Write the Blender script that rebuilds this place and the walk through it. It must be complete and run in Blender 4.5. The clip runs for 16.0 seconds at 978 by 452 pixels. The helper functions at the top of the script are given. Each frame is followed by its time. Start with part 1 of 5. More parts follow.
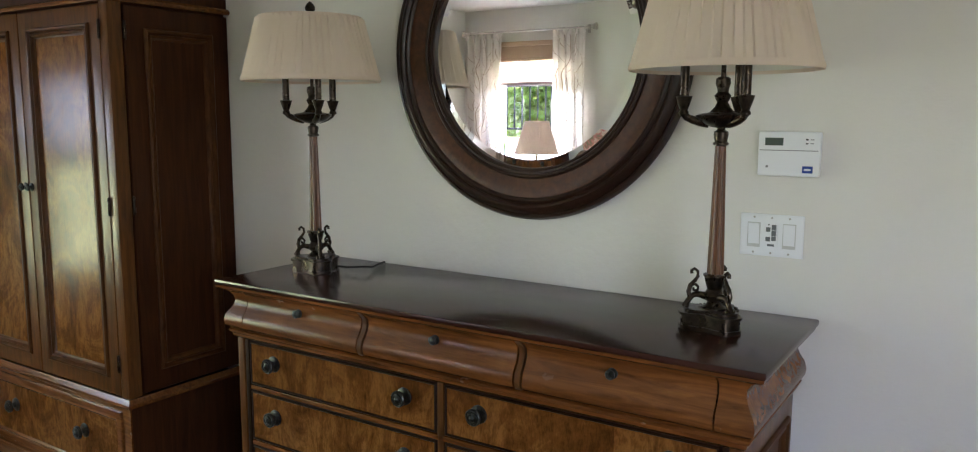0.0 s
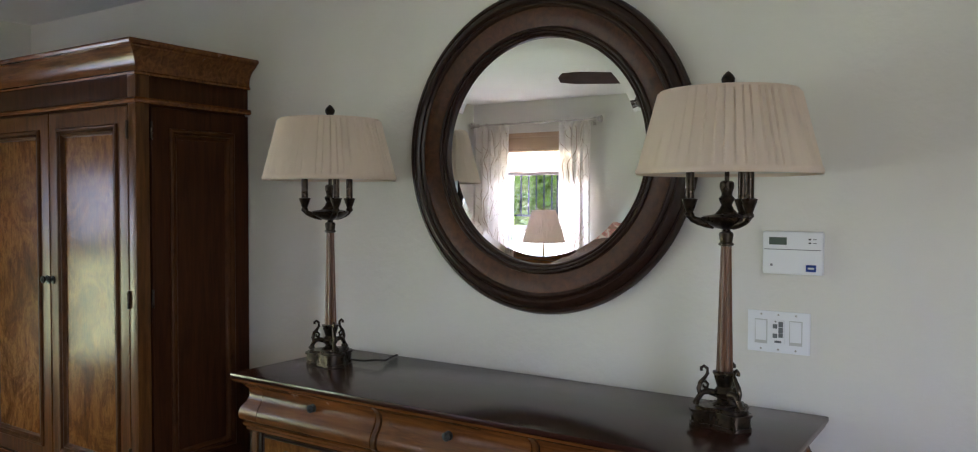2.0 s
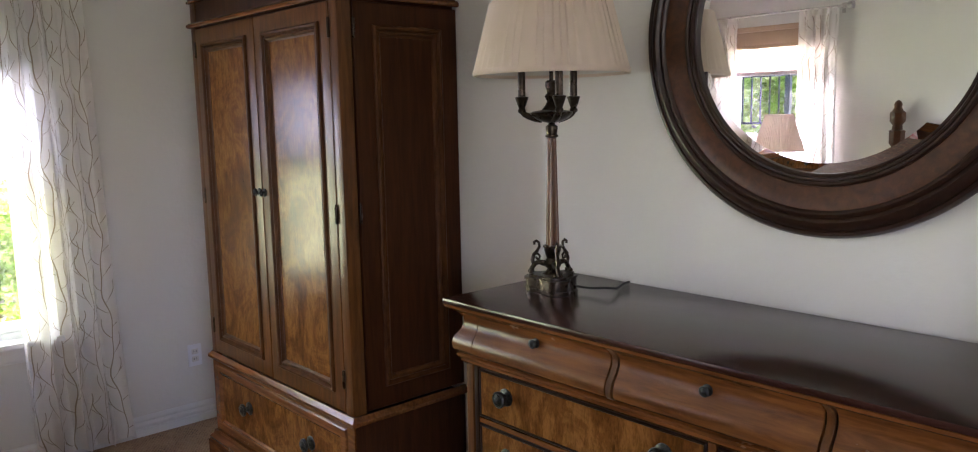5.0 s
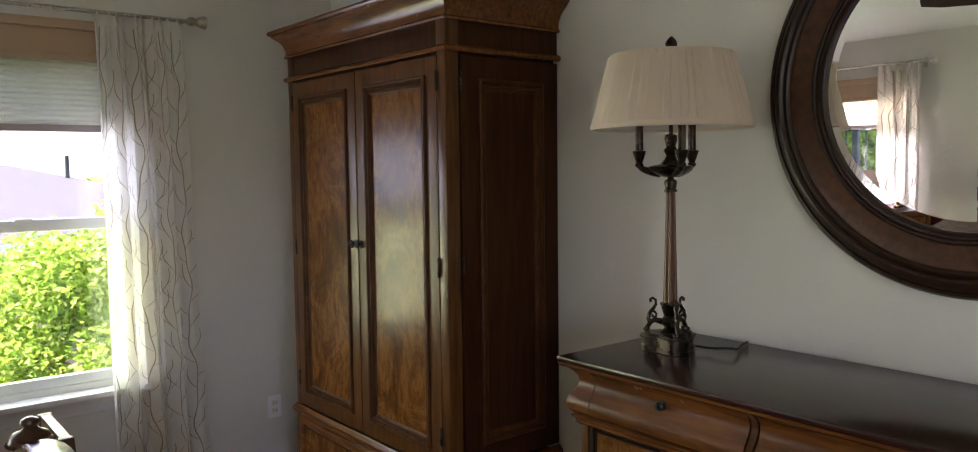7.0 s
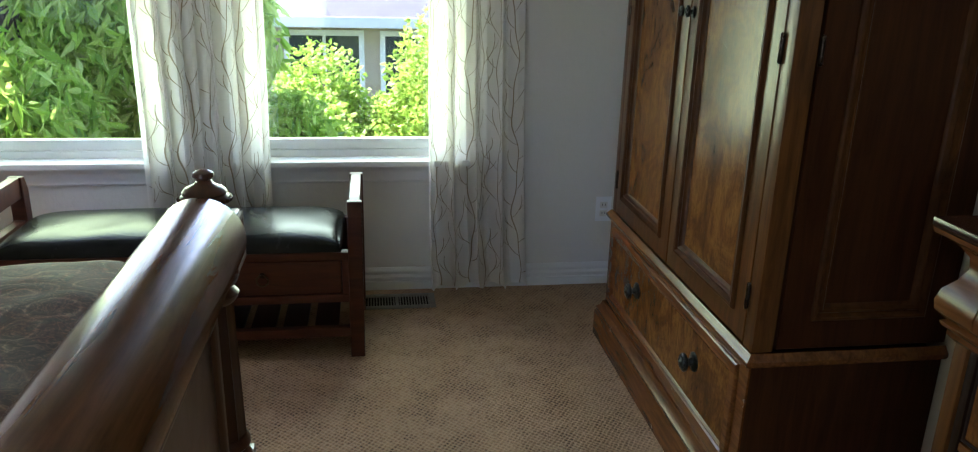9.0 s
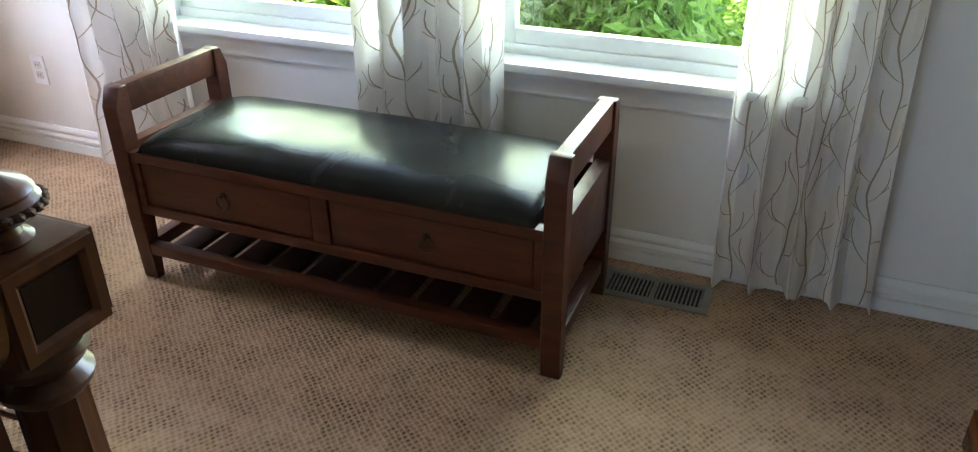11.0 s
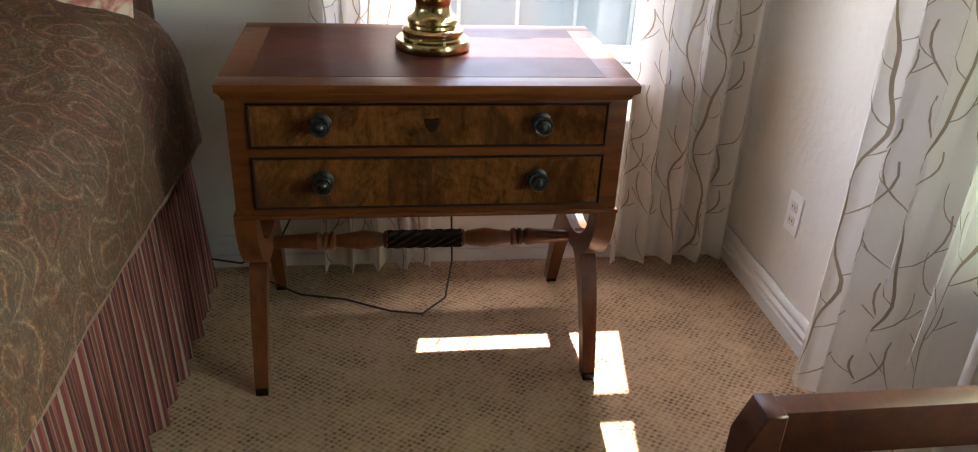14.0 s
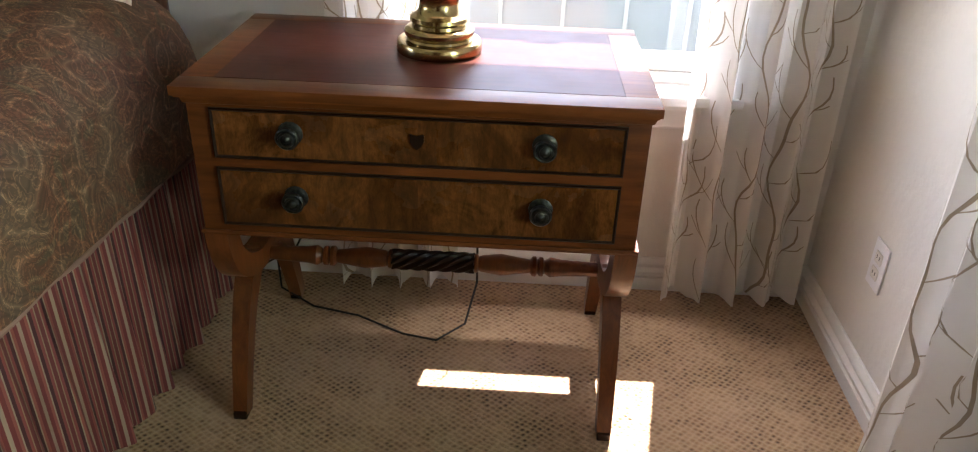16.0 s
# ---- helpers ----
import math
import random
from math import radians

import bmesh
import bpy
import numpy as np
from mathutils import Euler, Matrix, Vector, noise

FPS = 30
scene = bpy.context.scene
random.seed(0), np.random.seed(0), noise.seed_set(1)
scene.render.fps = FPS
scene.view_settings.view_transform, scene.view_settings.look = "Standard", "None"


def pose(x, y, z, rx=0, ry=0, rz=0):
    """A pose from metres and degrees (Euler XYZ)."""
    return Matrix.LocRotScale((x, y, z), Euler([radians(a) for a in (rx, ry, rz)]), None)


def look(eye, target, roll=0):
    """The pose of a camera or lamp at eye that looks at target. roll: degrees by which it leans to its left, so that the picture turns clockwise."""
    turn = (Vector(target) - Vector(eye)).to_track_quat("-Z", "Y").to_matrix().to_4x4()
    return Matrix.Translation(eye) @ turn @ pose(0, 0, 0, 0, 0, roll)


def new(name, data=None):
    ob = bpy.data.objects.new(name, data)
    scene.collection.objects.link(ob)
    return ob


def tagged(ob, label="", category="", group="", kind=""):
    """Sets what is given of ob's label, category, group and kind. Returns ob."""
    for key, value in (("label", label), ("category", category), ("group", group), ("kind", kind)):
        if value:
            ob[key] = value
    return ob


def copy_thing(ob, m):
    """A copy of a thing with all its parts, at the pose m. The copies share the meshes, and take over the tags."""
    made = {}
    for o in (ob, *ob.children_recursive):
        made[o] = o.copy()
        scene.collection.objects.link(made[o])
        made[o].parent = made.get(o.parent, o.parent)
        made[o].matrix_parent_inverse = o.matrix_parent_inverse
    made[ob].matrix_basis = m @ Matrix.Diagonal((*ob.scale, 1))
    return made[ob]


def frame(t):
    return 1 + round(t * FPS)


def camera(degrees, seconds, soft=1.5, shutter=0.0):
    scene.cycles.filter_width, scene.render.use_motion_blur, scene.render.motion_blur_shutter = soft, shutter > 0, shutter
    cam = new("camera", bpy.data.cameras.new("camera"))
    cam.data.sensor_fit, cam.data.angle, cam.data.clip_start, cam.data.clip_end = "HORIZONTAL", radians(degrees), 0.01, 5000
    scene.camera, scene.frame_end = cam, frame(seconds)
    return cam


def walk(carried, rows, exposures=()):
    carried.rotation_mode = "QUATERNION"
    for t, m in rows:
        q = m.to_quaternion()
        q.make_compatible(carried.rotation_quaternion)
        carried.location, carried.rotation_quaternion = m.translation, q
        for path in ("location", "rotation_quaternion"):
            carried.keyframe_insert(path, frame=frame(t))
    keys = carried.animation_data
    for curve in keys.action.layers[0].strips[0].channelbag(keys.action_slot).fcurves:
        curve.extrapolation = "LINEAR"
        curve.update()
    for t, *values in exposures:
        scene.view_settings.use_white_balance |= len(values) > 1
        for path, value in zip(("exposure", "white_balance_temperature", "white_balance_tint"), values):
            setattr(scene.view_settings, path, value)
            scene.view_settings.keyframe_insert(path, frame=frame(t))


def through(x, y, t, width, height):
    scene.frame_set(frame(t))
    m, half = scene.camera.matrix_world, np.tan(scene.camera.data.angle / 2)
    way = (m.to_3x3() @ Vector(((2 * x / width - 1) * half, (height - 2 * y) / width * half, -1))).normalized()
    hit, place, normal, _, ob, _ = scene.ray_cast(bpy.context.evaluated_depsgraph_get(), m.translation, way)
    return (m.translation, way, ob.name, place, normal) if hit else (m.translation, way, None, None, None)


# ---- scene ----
cam = camera(62.7, 16.0, 1.1)
PATH = [
    (0, (-0.08, 0.208, 1.58), (-1.158, 1.87, 1.309), 0.2),
    (0.5, (-0.057, 0.168, 1.609), (-1.139, 1.84, 1.422), 0.3),
    (1, (-0.054, 0.148, 1.63), (-1.153, 1.814, 1.502), 0.3),
    (1.5, (-0.058, 0.134, 1.625), (-1.162, 1.8, 1.546), 0.3),
    (2, (-0.062, 0.143, 1.624), (-1.162, 1.812, 1.56), 0.2),
    (2.5, (-0.072, 0.144, 1.624), (-1.16, 1.821, 1.565), 0.1),
    (3, (-0.08, 0.157, 1.617), (-1.162, 1.838, 1.551), -0.2),
    (3.5, (-0.137, 0.207, 1.616), (-1.219, 1.884, 1.487), -0.4),
    (4, (-0.23, 0.284, 1.563), (-1.402, 1.89, 1.343), -0.7),
    (4.5, (-0.345, 0.406, 1.553), (-1.699, 1.85, 1.271), -0.6),
    (4.7, (-0.377, 0.438, 1.565), (-1.814, 1.795, 1.261), -0.6),
    (6.8, (-0.584, 0.293, 1.606), (-2.11, 1.577, 1.455), -1.0),
    (7, (-0.588, 0.305, 1.585), (-2.137, 1.562, 1.442), -0.7),
    (7.5, (-0.628, 0.382, 1.523), (-2.284, 1.485, 1.318), -0.1),
    (8, (-0.676, 0.628, 1.471), (-2.45, 1.481, 1.12), 0.9),
    (8.5, (-0.845, 0.843, 1.433), (-2.694, 1.422, 0.94), 1.5),
    (9, (-1.119, 0.994, 1.416), (-2.998, 1.274, 0.789), 1.5),
    (9.2, (-1.246, 1.066, 1.394), (-3.123, 1.229, 0.721), 1.3),
    (11.3, (-2.474, 1.389, 1.27), (-4.025, 0.592, 0.29), -0.2),
    (11.5, (-2.567, 1.347, 1.254), (-4.059, 0.463, 0.259), -0.3),
    (12, (-2.739, 1.216, 1.256), (-4.046, 0.094, 0.24), -1.1),
    (12.5, (-2.932, 1.013, 1.292), (-3.874, -0.455, 0.314), 0.4),
    (13, (-3.081, 0.816, 1.287), (-3.728, -0.818, 0.332), 1.3),
    (13.5, (-3.205, 0.584, 1.293), (-3.679, -1.117, 0.353), 2.1),
    (14, (-3.356, 0.445, 1.3), (-3.624, -1.308, 0.376), 2.8),
    (14.5, (-3.443, 0.328, 1.282), (-3.62, -1.424, 0.334), 2.2),
    (15, (-3.511, 0.245, 1.266), (-3.587, -1.507, 0.303), 2.3),
    (15.5, (-3.615, 0.196, 1.277), (-3.595, -1.548, 0.299), 2.3),
    (16, (-3.65, 0.195, 1.281), (-3.594, -1.554, 0.312), 2.1),
]
walk(cam, [(t, look(eye, target, roll)) for t, eye, target, roll in PATH], exposures=[(0, 3.45, 5950, 24), (1.5, 3.17, 5850, 26), (3, 3.37, 5700, 31), (4, 3.45, 5850, 33), (4.5, 3.67, 5900, 37), (7, 3.02, 6250, 30), (8, 2.8, 5600, 29), (8.5, 2.65, 5250, 24), (9, 3, 5600, 17), (11.5, 3.75, 5550, 18), (12, 3.75, 5600, 21), (12.5, 3.35, 6350, 31), (14, 2.95, 6250, 20), (16, 3.1, 6300, 20)])

# ---- world, sun, light ----
world = bpy.data.worlds.new("world")
scene.world = world
world.use_nodes = True
wn = world.node_tree
sky = wn.nodes.new("ShaderNodeTexSky")
sky.sky_type, sky.sun_disc = "NISHITA", False
sky.sun_elevation, sky.sun_rotation = radians(57.7), radians(188.5)
wn.links.new(sky.outputs[0], wn.nodes["Background"].inputs[0])
wn.nodes["Background"].inputs[1].default_value = 0.15
sun = new("sun", bpy.data.lights.new("sun", "SUN"))
sun.data.energy, sun.data.angle, sun.data.color = 5.0, radians(0.5), (1.0, 0.95, 0.87)
sun.matrix_world = look((-0.15, -1.0, 1.58), (0, 0, 0))

NORTH, SOUTH, WEST, EAST, TOP = 2.41, -1.80, -4.50, 1.5, 2.55


def window_or_fill_light(centre, target, w, h, power, colour, spread=115):
    lamp = new("sky_or_fill_light", bpy.data.lights.new("sky_or_fill_light", "AREA"))
    lamp.data.shape, lamp.data.size, lamp.data.size_y, lamp.data.energy = "RECTANGLE", w, h, power
    lamp.data.color, lamp.data.spread = colour, radians(spread)
    lamp.matrix_world = look(centre, target)


# daylight in the window openings: open sky above, sunlit foliage below
SKY_TINT = (0.86, 0.94, 1.0)
for yc, high, low, leaf in ((0.9275, 0.7, 1.7, (0.86, 1.0, 0.54)), (-0.2775, 0.5, 1.8, (0.82, 1.0, 0.54))):
    window_or_fill_light((WEST - 0.165, yc, 1.57), (0, yc, 1.50), 0.80, 0.40, high, SKY_TINT)
    window_or_fill_light((WEST - 0.165, yc, 0.99), (0, yc, 0.92), 0.80, 0.62, low, leaf, 135)
# the south sky stands high over the lowered shade; the garden below it is dimmer
window_or_fill_light((-3.75, SOUTH - 0.165, 2.0), (-3.75, 2, 1.2), 0.84, 0.18, 8.0, (1.0, 0.96, 0.90), 180)
window_or_fill_light((-3.75, SOUTH - 0.165, 1.02), (-3.75, 2, 1.0), 0.80, 0.62, 0.5, (0.85, 0.92, 1.0), 140)
# added fill lamp in an invented east opening, out of view
window_or_fill_light((EAST + 0.02, -0.3, 1.35), (-4, -0.3, 1.35), 1.56, 1.36, 1.2, (1.0, 0.95, 0.93), 180)


# ---- materials ----
def material(name, rough=0.5, metal=0.0, coat=0.0, gloss=0.4):
    m = bpy.data.materials.new(name)
    m.use_nodes = True
    b = m.node_tree.nodes["Principled BSDF"]
    b.inputs["Roughness"].default_value = rough
    b.inputs["Metallic"].default_value = metal
    b.inputs["Coat Weight"].default_value = coat
    b.inputs["Coat Roughness"].default_value = 0.3
    b.inputs["Specular IOR Level"].default_value = 0.5 if metal else gloss
    return m, m.node_tree, b


def coords(nt, scale=(1, 1, 1), turn=(0, 0, 0), spread=0.0):
    tc = nt.nodes.new("ShaderNodeTexCoord")
    mp = nt.nodes.new("ShaderNodeMapping")
    mp.inputs["Scale"].default_value = scale
    mp.inputs["Rotation"].default_value = turn
    nt.links.new(tc.outputs["Object"], mp.inputs[0])
    if spread:
        oi = nt.nodes.new("ShaderNodeObjectInfo")
        mul = nt.nodes.new("ShaderNodeMath")
        mul.operation = "MULTIPLY"
        mul.inputs[1].default_value = spread
        nt.links.new(oi.outputs["Random"], mul.inputs[0])
        nt.links.new(mul.outputs[0], mp.inputs["Location"])
    return mp.outputs[0]


def noise_tex(nt, vec, scale, detail=4, rough=0.55, distort=0.0):
    n = nt.nodes.new("ShaderNodeTexNoise")
    n.inputs["Scale"].default_value, n.inputs["Detail"].default_value = scale, detail
    n.inputs["Roughness"].default_value, n.inputs["Distortion"].default_value = rough, distort
    nt.links.new(vec, n.inputs["Vector"])
    return n.outputs[0]


def ramp(nt, fac, stops, kind="LINEAR"):
    r = nt.nodes.new("ShaderNodeValToRGB")
    r.color_ramp.interpolation = kind
    e = r.color_ramp.elements
    while len(e) < len(stops):
        e.new(0.5)
    for el, (p, c) in zip(e, stops):
        el.position, el.color = p, (*c, 1)
    nt.links.new(fac, r.inputs[0])
    return r.outputs[0]


def blend(nt, a, b, fac, mode="MIX"):
    m = nt.nodes.new("ShaderNodeMix")
    m.data_type, m.blend_type = "RGBA", mode
    for sock, v in ((m.inputs[0], fac), (m.inputs[6], a), (m.inputs[7], b)):
        if isinstance(v, (int, float)):
            sock.default_value = v
        elif isinstance(v, tuple):
            sock.default_value = (*v, 1)
        else:
            nt.links.new(v, sock)
    return m.outputs[2]


def bump(nt, b, height, strength, dist):
    n = nt.nodes.new("ShaderNodeBump")
    n.inputs["Strength"].default_value, n.inputs["Distance"].default_value = strength, dist
    nt.links.new(height, n.inputs["Height"])
    nt.links.new(n.outputs[0], b.inputs["Normal"])


def paint(name, colour, rough=0.6, relief=0.0, scale=60, vary=0.06):
    m, nt, b = material(name, rough)
    v = coords(nt)
    big = noise_tex(nt, v, 1.3, 3)
    lo = tuple(c * (1 - vary) for c in colour)
    nt.links.new(ramp(nt, big, [(0.3, lo), (0.7, colour)]), b.inputs["Base Color"])
    if relief:
        bump(nt, b, noise_tex(nt, v, scale, 5, 0.6), relief, 0.004)
    return m


def wood(name, dark, light, grain=(9, 9, 0.9), rough=0.35, coat=0.3, spread=3.0, relief=0.12, gloss=0.38):
    """Straight-grained stained timber; grain runs along the axis with the small scale."""
    m, nt, b = material(name, rough, 0, coat * 0.4, gloss)
    v = coords(nt, grain, spread=spread)
    fine = noise_tex(nt, v, 6, 8, 0.65, 0.6)
    col = ramp(nt, fine, [(0.28, dark), (0.72, light)])
    blotch = noise_tex(nt, coords(nt, spread=spread), 3.2, 3)
    shade = ramp(nt, blotch, [(0.3, (0.72, 0.70, 0.68)), (0.7, (1.0, 1.0, 1.0))])
    nt.links.new(blend(nt, col, shade, 1.0, "MULTIPLY"), b.inputs["Base Color"])
    wear = ramp(nt, noise_tex(nt, coords(nt), 14, 4), [(0.3, (rough * 0.92,) * 3), (0.75, (min(1, rough * 1.12),) * 3)])
    nt.links.new(wear, b.inputs["Roughness"])
    bump(nt, b, fine, relief, 0.0015)
    return m


def burl(name, dark, mid, light, rough=0.3, scale=5.0):
    """Mottled crotch veneer: soft clouds, short flame streaks and fine pores."""
    m, nt, b = material(name, rough, 0, 0.0, 0.15)
    v = coords(nt, (1.0, 1.0, 0.75), spread=4.0)
    cloud = noise_tex(nt, v, scale, 9, 0.68, 1.1)
    col = ramp(nt, cloud, [(0.30, dark), (0.46, mid), (0.56, light), (0.64, mid), (0.80, light)])
    flame = noise_tex(nt, coords(nt, (5.5, 5.5, 1.3), (0, radians(12), 0), spread=2.0), 5.5, 7, 0.7, 1.6)
    col = blend(nt, col, ramp(nt, flame, [(0.34, (0.42, 0.38, 0.34)), (0.58, (1.0, 1.0, 1.0))]), 0.8, "MULTIPLY")
    pore = noise_tex(nt, coords(nt, (60, 60, 18), spread=2.0), 4, 3, 0.6)
    col = blend(nt, col, ramp(nt, pore, [(0.36, (0.62, 0.58, 0.55)), (0.52, (1.0, 1.0, 1.0))]), 0.6, "MULTIPLY")
    nt.links.new(col, b.inputs["Base Color"])
    nt.links.new(ramp(nt, noise_tex(nt, coords(nt), 7, 5), [(0.3, (rough * 0.85,) * 3), (0.75, (rough * 1.2,) * 3)]), b.inputs["Roughness"])
    bump(nt, b, noise_tex(nt, coords(nt, spread=4.0), 9, 4, 0.6, 0.5), 0.05, 0.004)
    return m


WALL = paint("wall_paint", (0.76, 0.735, 0.68), 0.75, 0.5, 38, 0.04)
CEIL = paint("ceiling_paint", (0.84, 0.83, 0.80), 0.85, 0.35, 45)
TRIM = paint("trim_paint", (0.80, 0.79, 0.76), 0.35, 0.06, 30)
VINYL = paint("window_vinyl", (0.82, 0.83, 0.83), 0.3, 0.0)
PLASTIC = paint("white_plastic", (0.88, 0.89, 0.91), 0.35, 0.0)
# grey that paints in the thin shade line round the switch rockers
GAP = paint("shadow_gap", (0.60, 0.60, 0.58), 0.5, 0.0)
PLASTIC_WARM = paint("ivory_plastic", (0.76, 0.74, 0.68), 0.3, 0.0)
GREY_PLASTIC = paint("grey_plastic", (0.16, 0.17, 0.18), 0.4, 0.0)
LCD = paint("lcd_glass", (0.10, 0.13, 0.11), 0.15, 0.0)
BADGE = paint("blue_badge", (0.02, 0.06, 0.30), 0.4, 0.0)
INK = paint("grey_ink", (0.25, 0.25, 0.26), 0.6, 0.0)
SLOT = paint("dark_slot", (0.012, 0.011, 0.010), 0.9, 0.0)
CHERRY = wood("cherry_wood", (0.050, 0.017, 0.004), (0.165, 0.064, 0.016), (9, 9, 0.9), 0.3, 0.05, gloss=0.26)
GLAZE = wood("glazed_moulding", (0.040, 0.014, 0.004), (0.115, 0.043, 0.011), (5, 5, 2), 0.42, 0.0, relief=0.0, gloss=0.14)
CHERRY_X = wood("cherry_wood_rail", (0.072, 0.023, 0.006), (0.240, 0.086, 0.021), (0.9, 9, 9), 0.25, 0.1)
# darker copy of the cherry: the shade of the sides is in its colour
CHERRY_SHADED = wood("cherry_shaded", (0.026, 0.008, 0.003), (0.070, 0.023, 0.007), (7, 7, 0.6), 0.38, 0.0, gloss=0.12)
BURL = burl("burl_veneer", (0.075, 0.026, 0.006), (0.150, 0.056, 0.013), (0.250, 0.105, 0.026), 0.22)
BURL_FINE = burl("walnut_burl", (0.040, 0.013, 0.004), (0.090, 0.031, 0.008), (0.160, 0.060, 0.016), 0.27, 7.0)
TOP_DARK = wood("dark_mahogany_top", (0.030, 0.010, 0.007), (0.052, 0.018, 0.012), (0.6, 7, 7), 0.19, 0.1, 3.0, 0.0)
EDGE = wood("dark_edge", (0.010, 0.004, 0.002), (0.026, 0.010, 0.005), (2, 2, 2), 0.4, 0.0, gloss=0.18)
BENCH = wood("bench_wood", (0.050, 0.013, 0.006), (0.125, 0.034, 0.014), (6, 0.7, 6), 0.42, 0.08)
STAND = wood("nightstand_wood", (0.075, 0.020, 0.005), (0.190, 0.058, 0.014), (0.8, 7, 7), 0.36, 0.0, gloss=0.18)
STAND_LEG = wood("nightstand_leg", (0.078, 0.021, 0.005), (0.205, 0.062, 0.015), (7, 7, 0.8), 0.32, 0.15)
STAND_TOP = wood("red_mahogany_inset", (0.050, 0.011, 0.007), (0.082, 0.019, 0.011), (0.8, 14, 14), 0.36, 0.0, 3.0, 0.0, 0.09)
BED = wood("bed_wood", (0.060, 0.020, 0.006), (0.150, 0.056, 0.017), (0.6, 7, 7), 0.18, 0.0, 3.0, 0.0, 0.24)
BED_POST = wood("bed_post_wood", (0.04, 0.013, 0.005), (0.105, 0.036, 0.012), (7, 7, 0.6), 0.32, 0.15)
FAN_WOOD = wood("fan_blade_wood", (0.035, 0.014, 0.008), (0.075, 0.032, 0.018), (4, 4, 4), 0.5, 0.1)
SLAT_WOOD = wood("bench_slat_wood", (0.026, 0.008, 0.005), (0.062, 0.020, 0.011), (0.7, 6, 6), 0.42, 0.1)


def metal(name, dark, light, rough, amount=1.0, scale=40):
    m, nt, b = material(name, rough, amount)
    v = coords(nt)
    n = noise_tex(nt, v, scale, 5)
    nt.links.new(ramp(nt, n, [(0.3, dark), (0.75, light)]), b.inputs["Base Color"])
    nt.links.new(ramp(nt, n, [(0.3, (rough * 1.3,) * 3), (0.8, (rough * 0.7,) * 3)]), b.inputs["Roughness"])
    bump(nt, b, n, 0.15, 0.001)
    return m


BRONZE = metal("dark_bronze", (0.014, 0.010, 0.008), (0.085, 0.062, 0.042), 0.28, 0.85)
KNOB = metal("knob_pewter", (0.018, 0.019, 0.018), (0.07, 0.072, 0.065), 0.38, 0.9, 120)
RING = metal("antique_brass_ring", (0.05, 0.037, 0.022), (0.15, 0.115, 0.07), 0.3)
BRASS = metal("polished_brass", (0.36, 0.27, 0.12), (0.52, 0.41, 0.21), 0.17, 1.0, 12)
NICKEL = metal("brushed_nickel", (0.42, 0.40, 0.36), (0.62, 0.59, 0.54), 0.3, 1.0)
VENT = metal("painted_steel_vent", (0.20, 0.185, 0.155), (0.27, 0.25, 0.21), 0.45, 0.2)
COLUMN = wood("lamp_column", (0.060, 0.022, 0.009), (0.22, 0.085, 0.03), (20, 20, 2), 0.3, 0.4)
MIRROR_WOOD = wood("mirror_frame_wood", (0.042, 0.016, 0.007), (0.125, 0.048, 0.020), (7, 7, 7), 0.34, 0.1, 3.0, 0.02)
MIRROR_DARK = wood("mirror_frame_dark", (0.016, 0.007, 0.004), (0.045, 0.018, 0.010), (7, 7, 7), 0.33, 0.12, 3.0, 0.02)
CORD = paint("black_cord", (0.012, 0.012, 0.012), 0.5, 0.0)
SILVER, _, _b = material("mirror_silver", 0.0, 1.0)
_b.inputs["Base Color"].default_value = (0.9, 0.92, 0.91, 1)


def cloth(name, colour, through=0.35, weave=900, rough=0.85, vary=0.08):
    m, nt, b = material(name, rough)
    v = coords(nt)
    n = noise_tex(nt, v, 5, 4)
    lo = tuple(c * (1 - vary) for c in colour)
    col = ramp(nt, n, [(0.3, lo), (0.7, colour)])
    nt.links.new(col, b.inputs["Base Color"])
    bump(nt, b, noise_tex(nt, v, weave, 2), 0.25, 0.001)
    if through:
        tr = nt.nodes.new("ShaderNodeBsdfTranslucent")
        mx = nt.nodes.new("ShaderNodeMixShader")
        nt.links.new(col, tr.inputs[0])
        mx.inputs[0].default_value = through
        nt.links.new(b.outputs[0], mx.inputs[1])
        nt.links.new(tr.outputs[0], mx.inputs[2])
        nt.links.new(mx.outputs[0], nt.nodes["Material Output"].inputs[0])
    return m


CURTAIN = cloth("sheer_curtain_cloth", (0.88, 0.85, 0.80), 0.42, 700, 0.7, 0.05)
TWIG = cloth("taupe_twig_print", (0.44, 0.36, 0.26), 0.3, 600)
SHADE = cloth("cream_pleated_silk", (0.80, 0.66, 0.54), 0.22, 500)
SHADE_IN = cloth("shade_lining", (0.80, 0.76, 0.70), 0.2, 500)
BLIND = cloth("cellular_blind_cloth", (0.80, 0.78, 0.70), 0.45, 500)
VALANCE = paint("tan_valance_wood", (0.52, 0.36, 0.24), 0.5, 0.1, 30)

LEATHER, nt_, b_ = material("black_leather", 0.3, 0, 0.0, 0.16)
v_ = coords(nt_)
g_ = noise_tex(nt_, v_, 160, 4, 0.6)
nt_.links.new(ramp(nt_, noise_tex(nt_, v_, 7, 5), [(0.3, (0.008, 0.008, 0.008)), (0.7, (0.017, 0.016, 0.015))]), b_.inputs["Base Color"])
nt_.links.new(ramp(nt_, noise_tex(nt_, v_, 6, 6, 0.7, 0.6), [(0.3, (0.26,) * 3), (0.75, (0.28,) * 3)]), b_.inputs["Roughness"])
